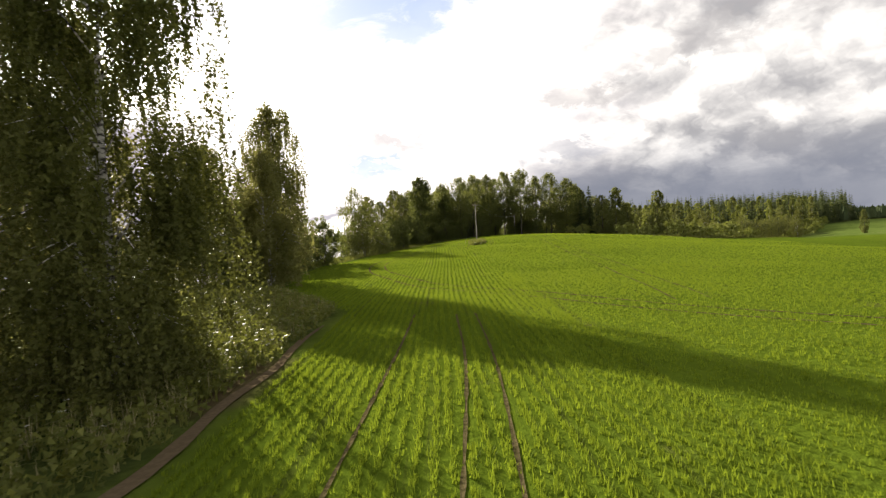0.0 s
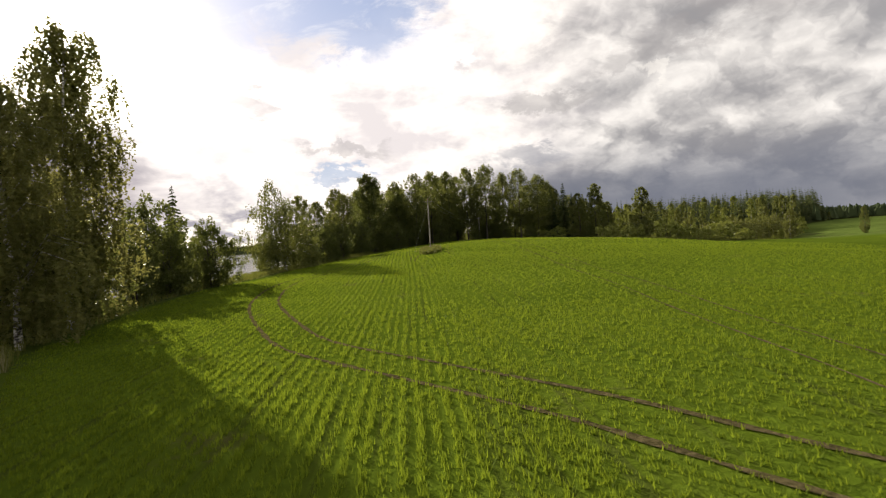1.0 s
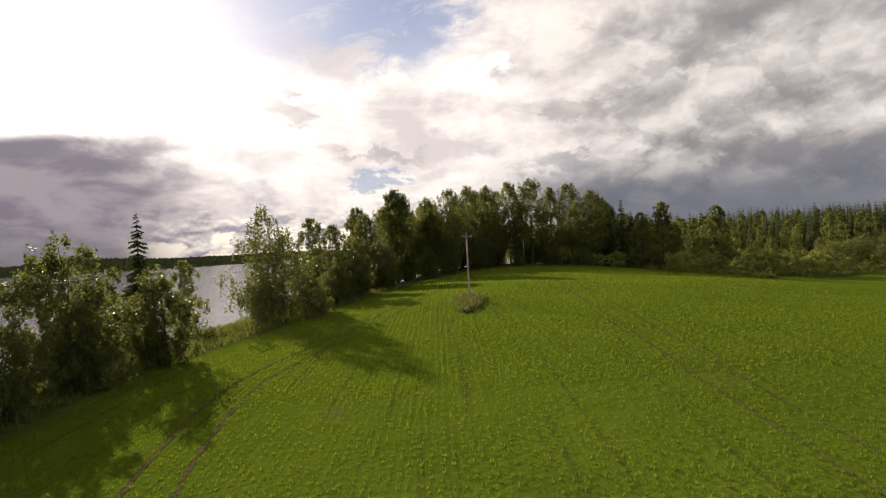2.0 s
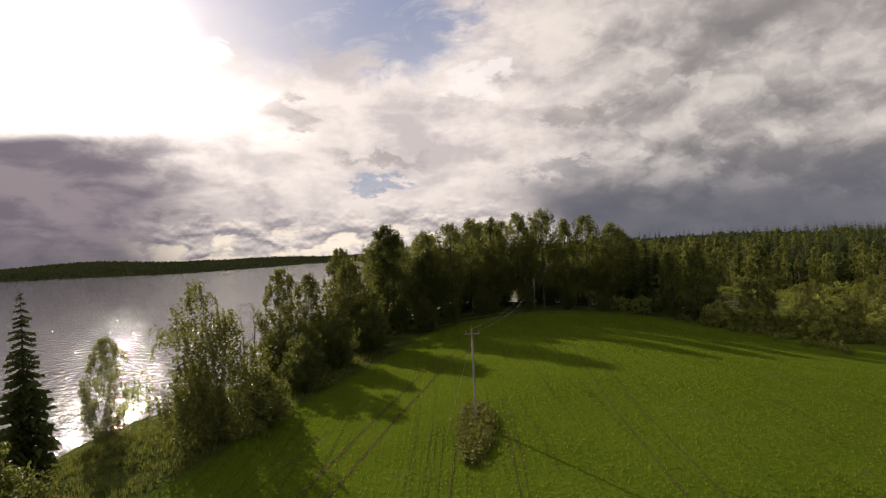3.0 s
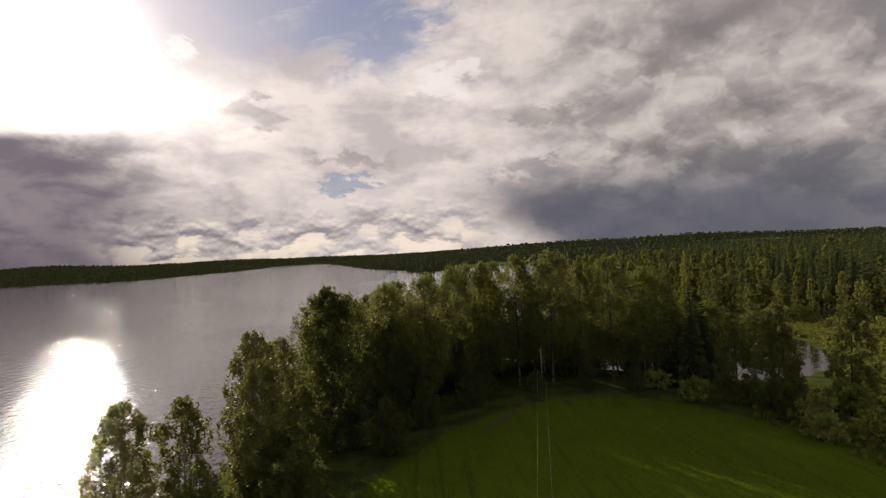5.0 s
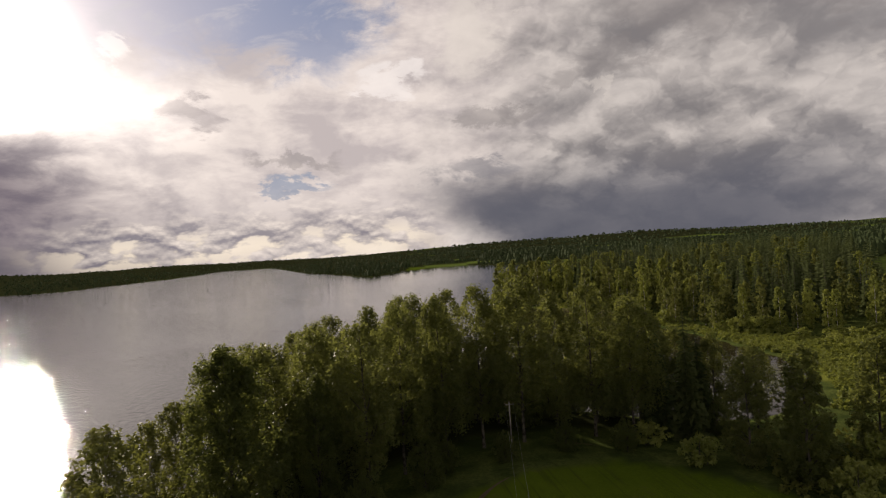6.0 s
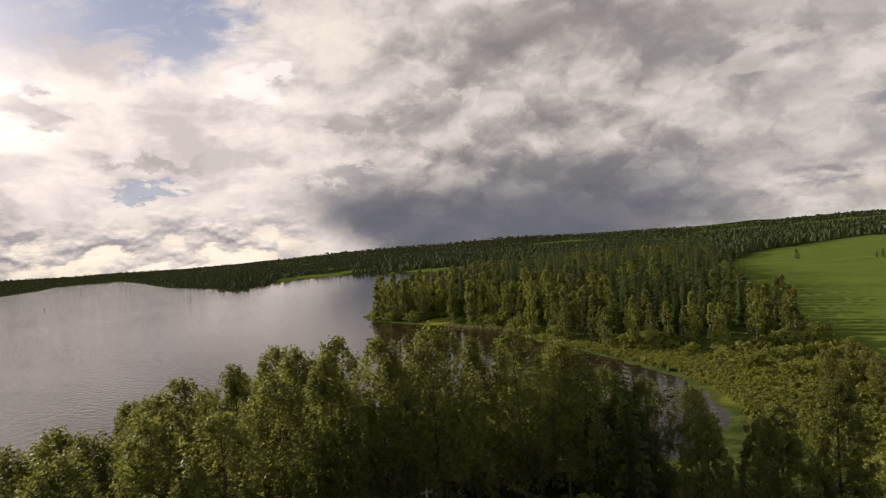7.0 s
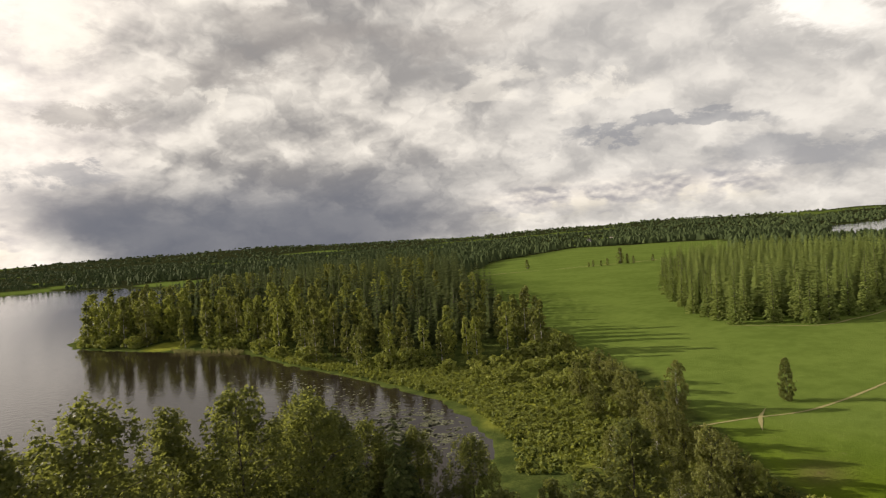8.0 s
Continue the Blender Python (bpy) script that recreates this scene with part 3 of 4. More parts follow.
def broadleaf(name, mat, bark_mat, H, radius, clear, clumps, leaves, size, seed, droop=0.0, profile="round", trunk_r=0.16, stems=1, strands=0.0, limbs=3, spray=(0.17, 0.33), upright=0.8):
    """A tree of tapered stems, limbs and leaf clumps, as an Empty with trunk and crown."""
    r = np.random.default_rng(seed)
    root = new(name)
    tv, tf = [], []
    cl, cr = [], []
    axes = []
    for s in range(stems):
        lean = r.normal(size=2) * (0.02 if stems == 1 else 0.10) * H * 0.5
        base = r.normal(size=2) * (0.0 if stems == 1 else 0.45)
        hs = H * (1 if s == 0 else r.uniform(0.72, 0.97))
        pts = [(base[0] + lean[0] * u ** 1.3 + r.normal() * 0.06 * (u > 0), base[1] + lean[1] * u ** 1.3 + r.normal() * 0.06 * (u > 0), hs * u - 0.25 * (u == 0)) for u in np.linspace(0, 0.95, 8)]
        tube(tv, tf, pts, [trunk_r * (1.25 if i == 0 else 1) * (1 - 0.88 * i / 7) for i in range(8)], 7)
        axes.append((np.array(pts), hs))
    for k in range(clumps):
        ax, hs = axes[k % stems]
        u = r.uniform(0, 1) ** 0.85
        if profile == "round":
            R = radius * math.sqrt(max(0.03, 1 - (2 * u - 0.95) ** 2)) * (0.8 + 0.3 * r.uniform())
        elif profile == "tall":
            R = radius * min(1, 0.55 + u * 1.6) * (1 - u) ** 0.42 * (0.8 + 0.45 * r.uniform()) + 0.15
        elif profile == "plume":
            R = radius * min(1, 0.5 + u * 1.8) * (1 - u) ** 0.37 * (0.8 + 0.4 * r.uniform()) + 0.12
        elif profile == "full":
            R = radius * min(1, 0.6 + u * 1.6) * (1 - u) ** 0.28 * (0.8 + 0.35 * r.uniform()) + 0.15
        else:
            R = radius * (1 - u) ** 0.7 * (0.75 + 0.5 * r.uniform()) + 0.15
        z = (clear + u * (1 - clear)) * hs * 0.985
        ang = r.uniform(0, 2 * math.pi)
        lobe = 1 + 0.22 * math.sin(3 * ang + seed) + 0.15 * math.sin(5 * ang + 2 * seed + u * 6)
        d = R * lobe * math.sqrt(r.uniform(0.10, 1.0))
        c0 = np.array([np.interp(z, ax[:, 2], ax[:, j]) for j in (0, 1)])
        c = np.array([c0[0] + math.cos(ang) * d, c0[1] + math.sin(ang) * d, z - droop * d * 0.5])
        cl.append(c)
        cr.append(max(0.28, radius * r.uniform(*spray) * (1 - 0.35 * u)))
        if limbs and k % limbs == 0 and d > 0.5:
            zb = max(clear * hs * 0.7, z - d * 0.9)
            b0 = np.array([np.interp(zb, ax[:, 2], ax[:, j]) for j in (0, 1)])
            mid = np.array([(b0[0] * 0.5 + c[0] * 0.5), (b0[1] * 0.5 + c[1] * 0.5), zb * 0.4 + z * 0.6 + 0.15 * d])
            tube(tv, tf, [(b0[0], b0[1], zb), tuple(mid), tuple(c)], [trunk_r * 0.32 * (1 - 0.5 * u), trunk_r * 0.2, 0.015], 4)
    cl, cr = np.array(cl), np.array(cr)
    wgt = cr ** 2
    pick = r.choice(len(cl), leaves, p=wgt / wgt.sum())
    nrm = r.normal(size=(leaves, 3))
    nrm /= np.linalg.norm(nrm, axis=1, keepdims=True)
    rad = cr[pick, None] * r.uniform(0.25, 1.05, (leaves, 1)) ** 0.6
    off = nrm * rad
    off[:, 2] *= upright
    if droop:
        off[:, 2] -= np.abs(r.normal(size=leaves)) * droop * cr[pick] * 1.1
    spots = cl[pick] + off
    if strands:
        n = leaves // 22
        top = np.repeat(spots[:n], 22, 0)[:leaves]
        down = np.tile(np.linspace(0, 1, 22), n + 1)[:len(top)] * np.repeat(r.uniform(0.6, 2.6, n), 22)[:len(top)]
        hang = top + r.normal(0, 0.05, top.shape) + np.repeat(r.normal(0, 0.12, (n, 3)), 22, 0)[:len(top)] * down[:, None]
        hang[:, 2] -= down
        keep = int(leaves * (1 - strands))
        spots = np.concatenate([spots[:keep], hang[:leaves - keep]])
        spots = spots[spots[:, 2] > 0.4]
        nrm = r.normal(size=spots.shape)
    q = leaf_blades(spots, nrm * 0.8 + np.array([0, 0, 0.5]), size, r)
    piece("trunk", mesh_of("trunk", tv, tf, bark_mat, True), root)
    piece("crown", tris("crown", q, mat), root)
    return root


def spruce(name, H, radius, levels, per, seed, mat=None, fine=1):
    """A spruce of drooping whorled branches."""
    r = np.random.default_rng(seed)
    root = new(name)
    tv, tf = [], []
    tube(tv, tf, [(0, 0, -0.25), (0, 0, H * 0.5), (0, 0, H * 0.98)], [0.011 * H, 0.007 * H, 0.01], 6)
    v = []
    for i in range(levels):
        u = (i + r.uniform(-0.3, 0.3)) / levels
        z = H * (0.06 + 0.93 * max(u, 0))
        R = radius * (1 - max(u, 0)) ** 0.85 * r.uniform(0.82, 1.12) + 0.12
        n = max(4, int(per * (0.45 + 0.55 * (1 - u))))
        turn = r.uniform(0, 6.28)
        for k in range(n):
            a = turn + 6.283 * k / n + r.uniform(-0.25, 0.25)
            d = np.array([math.cos(a), math.sin(a), 0])
            sd = np.array([-d[1], d[0], 0])
            rr = R * r.uniform(0.75, 1.15)
            w = rr * r.uniform(0.20, 0.32) + 0.08
            z0 = z + r.uniform(-0.2, 0.2) * H / levels
            drop = rr * r.uniform(0.25, 0.5)
            p0 = np.array([0, 0, z0])
            p1 = p0 + d * rr * 0.55 - np.array([0, 0, drop * 0.55])
            p2 = p0 + d * rr - np.array([0, 0, drop * 0.75])
            if fine <= 1:
                v.append([p0, p1 + sd * w - [0, 0, w * 0.5], p2, p1 - sd * w - [0, 0, w * 0.5]])
            else:
                for j in range(fine):
                    f0, f1 = j / fine, (j + 1) / fine
                    a0 = p0 + (p2 - p0) * f0 + np.array([0, 0, -math.sin(f0 * 3) * drop * 0.15])
                    for s in (-1, 1):
                        tip = a0 + d * rr * 0.26 + sd * s * w * r.uniform(0.6, 1.5) * (1.1 - 0.5 * f0) - np.array([0, 0, w * r.uniform(0.3, 1.0)])
                        v.append([a0, a0 + d * rr * 0.20 + [0, 0, 0.03], tip, a0 - d * rr * 0.06 + sd * s * w * 0.45 - np.array([0, 0, w * 0.4])])
    piece("trunk", mesh_of("trunk", tv, tf, grey_bark, True), root)
    piece("crown", quads("crown", np.array(v), mat or needle), root)
    return root


def plant(proto, x, y, scale=1.0, turn=None, wide=1.0, first={}):
    """Puts a tree on the ground: the first time the tree itself, then copies."""
    turn = rng.uniform(0, 360) if turn is None else turn
    m = pose(x, y, ground_z(x, y) - 0.05, 0, 0, turn) @ Matrix.Diagonal((scale * wide, scale * wide, scale, 1))
    if proto.name not in first:
        first[proto.name] = True
        proto.matrix_basis = m
        return proto
    keep = proto.scale.copy()
    proto.scale = (1, 1, 1)
    c = copy_thing(proto, m)
    proto.scale = keep
    return c


near_birch = broadleaf("birch_tree", near_shaded_leaf, birch_bark, 21.0, 4.6, 0.05, 200, 105000, 0.13, 4, droop=0.8, profile="full", trunk_r=0.2, strands=0.7)
weeping = broadleaf("birch_tree", weeping_leaf, birch_bark, 18.0, 4.0, 0.20, 120, 30000, 0.17, 3, droop=0.8, profile="tall", trunk_r=0.19, strands=0.6)
slender = broadleaf("birch_tree", birch_leaf, birch_bark, 16.0, 3.3, 0.06, 220, 15000, 0.20, 5, droop=0.4, profile="plume", trunk_r=0.14, strands=0.25, spray=(0.10, 0.21), upright=1.5)
round_birch = broadleaf("birch_tree", birch_leaf, birch_bark, 14.0, 4.8, 0.14, 150, 22000, 0.19, 8, droop=0.6, profile="round", trunk_r=0.17, stems=2, strands=0.4)
alder = broadleaf("alder_tree", alder_leaf, grey_bark, 10.5, 4.2, 0.04, 240, 10500, 0.23, 11, profile="round", trunk_r=0.13, stems=4, limbs=5, spray=(0.10, 0.19), upright=1.4)
alder_light = broadleaf("alder_tree", birch_leaf, grey_bark, 10.5, 3.6, 0.04, 200, 5200, 0.3, 13, profile="full", trunk_r=0.12, stems=3, limbs=6, spray=(0.10, 0.19), upright=1.5)
aspens = [broadleaf("aspen_tree", aspen_leaf, grey_bark, 21.0, rad, clr, 300, 14000, 0.235, 20 + i, profile="plume", trunk_r=0.2, limbs=9, spray=(0.09, 0.19), upright=2.3)
          for i, (rad, clr) in enumerate(((4.4, 0.20), (4.9, 0.24), (4.1, 0.16)))]
dense = broadleaf("maple_tree", alder_leaf, grey_bark, 20.0, 4.4, 0.04, 420, 26000, 0.23, 31, profile="tall", trunk_r=0.24, limbs=9, spray=(0.11, 0.2), upright=1.7)
poplar = broadleaf("poplar_tree", aspen_leaf, grey_bark, 17.0, 3.3, 0.03, 240, 10000, 0.26, 37, profile="plume", trunk_r=0.18, limbs=7, spray=(0.10, 0.19), upright=1.7)
shrub = broadleaf("willow_shrub", shrub_leaf, grey_bark, 3.6, 2.3, 0.02, 60, 1000, 0.34, 41, profile="round", trunk_r=0.05, stems=4)
dead_tree = broadleaf("dead_tree", alder_leaf, grey_bark, 13.0, 2.8, 0.35, 46, 240, 0.2, 47, profile="tall", trunk_r=0.13, stems=2, limbs=1)
fir = spruce("spruce_tree", 18.0, 3.0, 34, 11, 43, fine=4)
mid_birch = [broadleaf("birch_tree", lf, birch_bark, 15.0, 2.3, 0.03, 120, 1900, 0.44, 50 + i, profile="tall", trunk_r=0.15, limbs=0, spray=(0.13, 0.24), upright=1.5) for i, lf in enumerate((birch_leaf, shrub_leaf, aspen_leaf))]
mid_fir = [spruce("spruce_tree", 17.0, 2.5, 24, 10, 60 + i) for i in range(2)]
young_fir = [spruce("spruce_tree", 17.0, 2.7, 24, 10, 64 + i, young_needle, 1 if i == 0 else 2) for i in range(3)]

for ob, words, cat in ((near_birch, "tall old birch with dark hanging twigs beside the field", "birch tree"), (weeping, "tall weeping birch with thin hanging leafy twigs on the bank", "birch tree"),
                       (slender, "slender birch with pale bark and a loose crown", "birch tree"),
                       (round_birch, "round-crowned pale green birch above the lake shore", "birch tree"),
                       (alder, "dark bushy many-stemmed alder on the lake bank", "alder tree"),
                       (alder_light, "leafy light green young tree at the edge of the fen", "alder tree"),
                       (dense, "broad dark green leafy tree standing at the field edge", "tree"),
                       (poplar, "narrow upright poplar beside the crop field", "poplar tree"),
                       (shrub, "rounded pale green willow shrub in rough grass", "shrub"),
                       (dead_tree, "half-dead tree of bare grey limbs above the lake", "dead tree"),
                       (fir, "dark pointed spruce among the shore trees", "spruce tree")):
    tagged(ob, words, cat)
for ob in aspens:
    tagged(ob, "tall dark green aspen in the grove on the point", "aspen tree", "aspen grove on the point")
for ob in mid_birch:
    tagged(ob, "young sunlit birch in the wood across the bay", "birch tree", "wood across the bay")
for ob in young_fir:
    tagged(ob, "fresh green pointed spruce in the wood amid the field", "spruce tree", "spruce wood in the field")
for ob in mid_fir:
    tagged(ob, "dark pointed spruce in the wood across the bay", "spruce tree", "wood across the bay")

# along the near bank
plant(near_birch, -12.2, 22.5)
# the last one, at (-20.5, 20), is unseen, added to shade the bank weeds
for x, y, h, w in ((-19.0, 32, 18, 1.2), (-18.6, 66, 15.5, 1.25), (-20.8, 75.5, 22.5, 1.05), (-28, 72, 17.5, 1.35), (-27.6, 88, 13.6, 1.0), (-33, 84, 16.0, 1.1), (-20.5, 20, 18, 1.2)):
    plant(weeping, x, y, h / 18.0, wide=w)
for x, y, h in ((58, 231, 13), (62, 237, 13), (56, 240, 12), (-34.5, 146, 12), (-20.5, 170, 16.5), (-17.5, 176, 15), (-14.6, 191, 19.5), (-12.0, 183, 16), (-17.5, 221, 17), (-16, 207, 17), (-14, 234, 18)):
    plant(slender, x, y, h / 16.0, wide=1.2)
plant(round_birch, -16.2, 134.5, 15.6 / 14.0, wide=1.05)
for x, y, h in ((-26.6, 104, 12.0), (-22.5, 69, 8), (-21.5, 77, 9), (-26, 80, 9), (-24, 93, 7), (-23.0, 100, 7.5), (-21.0, 109, 8.6), (-30, 116, 8.5), (-13.5, 137, 5.5), (-15, 143, 5), (-13, 151, 7), (-15, 160, 8), (-11, 165, 8), (-14, 169, 9), (-7, 174, 8), (-9, 182, 9), (1, 194, 7), (6, 203, 6),
                (-19, 163, 8), (13, 211, 6), (27, 238, 6), (34, 240, 6), (-22, 142, 5), (-6, 232, 7), (4, 248, 7), (16, 258, 7), (28, 258, 7), (40, 252, 7), (50, 240, 7), (50, 228, 6), (58, 224, 6), (-2, 240, 8), (10, 246, 8), (20, 249, 8), (31, 248, 8), (43, 246, 8), (52, 246, 7), (36, 235, 6), (20, 238, 6), (8, 225, 5), (-10, 225, 8), (46, 236, 7), (16, 215, 4.5), (24, 217, 4), (33, 219, 4.5), (41, 218, 4.5), (30, 231, 7), (15, 225, 6), (-14, 218, 7), (12, 232, 7)):
    plant(alder, x, y, h / 10.5)
plant(fir, -33.4, 131, 1.0)
plant(dead_tree, -24.8, 168, 1.0)
plant(dense, -6.6, 200, 22.0 / 20.0, wide=1.12)
plant(dense, 1.0, 208, 0.8, wide=0.9)


# the grove on the point
def scatter(poly, gap, seed, tries=9000, keep=None):
    """Points inside poly, at least gap apart."""
    r = np.random.default_rng(seed)
    xs, ys = [p[0] for p in poly], [p[1] for p in poly]
    out = []
    cells = {}
    for _ in range(tries):
        x, y = r.uniform(min(xs), max(xs)), r.uniform(min(ys), max(ys))
        if not inside(poly, np.array([x]), np.array([y]))[0]:
            continue
        cx, cy = int(x // gap), int(y // gap)
        if any((x - a) ** 2 + (y - b) ** 2 < gap * gap for i in (-1, 0, 1) for j in (-1, 0, 1) for a, b in cells.get((cx + i, cy + j), ())):
            continue
        cells.setdefault((cx, cy), []).append((x, y))
        out.append((x, y))
    return out


for i, (x, y, h, w) in enumerate(((6.6, 210, 20.5, 1.1), (11, 217, 21.5, 1.0), (17, 221, 21.5, 1.0), (22.5, 223, 22.5, 1.05), (28.5, 224, 23.0, 1.15), (34.5, 227, 21.0, 1.0), (39.5, 225, 22.2, 1.1), (45, 224, 20.5, 1.1))):
    plant(aspens[i % 3], x, y, h / 21.0, wide=w)
for i, (x, y) in enumerate(scatter(GROVE, 6.6, 5)):
    h = rng.uniform(17.5, 21.5) - (3.5 if y > 242 else 0) - (4.0 if x > 24 and y > 234 else 0)
    plant(aspens[i % 3], x, y, h / 21.0, wide=rng.uniform(0.95, 1.2))
for x, y, h in ((49.5, 225, 18), (53, 223, 19), (56.5, 226, 16)):
    plant(fir, x, y, h / 18.0)
for i, (x, y, h) in enumerate(((51.5, 231, 17.5), (57, 234, 16), (62, 231, 14.5), (50, 239, 16.5), (66.5, 227, 13), (56, 241, 14))):
    plant(aspens[i % 3], x, y, h / 21.0, wide=1.2)
# field edge beyond the pole
for x, y, h in ((57.2, 204, 16.2), (73.2, 211, 16.2), (54.5, 211, 14), (64, 214, 12)):
    plant(poplar, x, y, h / 17.0, wide=1.25)
for x, y, h in ((84, 212, 8), (96, 228, 10.5), (111, 230, 10), (137, 240, 10.5)):
    plant(slender, x, y, h / 16.0, wide=1.25)
for x, y, h in ((66, 177, 5.5), (55, 192, 4), (59.5, 199, 4.5), (63, 193, 4), (70, 181, 4), (76, 176, 4), (82, 184, 4.5), (88, 190, 5), (73, 192, 5), (80, 196, 5), (92, 199, 5),
                (99, 203, 4.5), (106, 214, 5), (69, 206, 5), (86, 214, 5), (48, 211, 4), (45, 220, 3.5)):
    plant(shrub, x, y, h / 3.6)
FEN = [(96, 240), (108, 250), (116, 266), (124, 285), (126, 318), (140, 322), (160, 292), (172, 288), (160, 268), (140, 246), (126, 238), (104, 226)]
for x, y in scatter(FEN, 5.0, 9):
    if away(LAKE, np.array([x]), np.array([y]))[0] > 3 and rng.uniform() < 0.75:
        plant(shrub, x, y, rng.uniform(0.25, 0.55) + (0.55 if x > 138 else 0), wide=1.3)
plant(poplar, 152.5, 224.5, 0.52)
for x, y, h in ((104, 214, 8), (108, 220, 9), (101, 221, 7), (113, 226, 8), (118, 232, 8.5), (124, 238, 8), (130, 245, 9), (136, 252, 9), (127, 252, 7), (142, 259, 9), (148, 266, 9.5), (138, 264, 8), (95, 214, 8)):
    plant(alder_light, x, y, h / 10.5, wide=0.95)

# the wood across the bay, and the spruce wood in the far field
WOOD = [(89, 515), (99, 490), (113, 457), (127, 426), (126, 385), (127, 345), (136, 330), (152, 306), (166, 292), (178, 302), (215, 357), (255, 412), (372, 560), (410, 640), (330, 700), (230, 660), (150, 595), (102, 552)]
surplus, birch_rest, young_rest = [], [], []
CLEARING = (113, 468)
for x, y in scatter(WOOD, 6.5, 12):
    if math.hypot(x - CLEARING[0], y - CLEARING[1]) < 11:
        continue
    edge = away(WOOD, np.array([x]), np.array([y]))[0]
    grown = 1.15 + 0.45 * min(max((y - 300) / 200, 0), 1)
    inland = shore(np.array([x]), np.array([y]))[0]
    if inland < 34 + 16 * math.sin(x * 0.06 + y * 0.04) or rng.uniform() < 0.12 or y < 335:
        if edge < 11 and y < 520:
            plant(mid_birch[rng.integers(3)], x, y, rng.uniform(0.65, 1.05) * grown, wide=1.0)
        else:
            birch_rest.append((x, y, rng.uniform(0.65, 1.05) * grown))
    elif inland < 75:
        plant(mid_fir[rng.integers(2)], x, y, rng.uniform(0.75, 1.1) * grown, wide=1.0)
    else:
        surplus.append((x, y, rng.uniform(0.75, 1.1) * grown))
for x, y in scatter(SPRUCE_WOOD, 6.6, 14, 14000):
    if away(SPRUCE_WOOD, np.array([x]), np.array([y]))[0] < 13 and x < 400:
        plant(young_fir[1 + rng.integers(2)], x, y, rng.uniform(0.85, 1.25), wide=1.25)
    else:
        young_rest.append((x, y, rng.uniform(0.95, 1.3)))


plant(young_fir[0], 330, 300, 1.1)


def joined(proto, spots, sides):
    """The crowns of many copies of one tree as one array."""
    src = [c for c in proto.children if c.name.startswith("crown")][0].data
    co = np.zeros(len(src.vertices) * 3, np.float32)
    src.vertices.foreach_get("co", co)
    co = co.reshape(-1, sides, 3)
    many = []
    for x, y, sc in spots:
        a = rng.uniform(0, 6.28)
        c, d = math.cos(a), math.sin(a)
        many.append(co @ np.array([[c, d, 0], [-d, c, 0], [0, 0, 1]]) * np.array([sc * 1.15, sc * 1.15, sc]) + np.array([x, y, ground_z(x, y)]))
    return np.concatenate(many)


tagged(new("spruce_wood", quads("spruce_wood", joined(mid_fir[0], surplus, 4), needle)), "dense dark spruce trees deep inside the woods", "woods", kind="stuff")
tagged(new("spruce_wood", quads("spruce_wood", joined(young_fir[0], young_rest, 4), young_needle)), "dense fresh green spruces inside the field wood", "woods", kind="stuff")
for k, lf in enumerate((birch_leaf, shrub_leaf, aspen_leaf)):
    tagged(new("birch_wood", tris("birch_wood", joined(mid_birch[k], birch_rest[k::3], 3), lf)), "pale green birches packed inside the wood across the bay", "woods", kind="stuff")
# bushes along the wood's edge
for k in range(95):
    u = rng.integers(len(WOOD))
    a, b = Vector(WOOD[u]), Vector(WOOD[(u + 1) % len(WOOD)])
    q = a.lerp(b, rng.uniform())
    if q.y < 560 and q.x < 260 and math.hypot(q.x - CLEARING[0], q.y - CLEARING[1]) > 12:
        plant(shrub, q.x + rng.uniform(-1, 2), q.y + rng.uniform(-2, 2), rng.uniform(0.9, 1.7), wide=1.2)
for x, y, s in ((483, 500, 0.3), (487, 498, 0.4), (492, 493, 0.35), (497, 490, 0.45), (512, 486, 1.0), (517, 482, 0.6), (522, 479, 0.45), (540, 470, 0.45), (470, 560, 0.6), (360, 548, 0.4), (366, 550, 0.5), (372, 553, 0.5)):
    plant(mid_birch[0], x, y, s, wide=1.6)


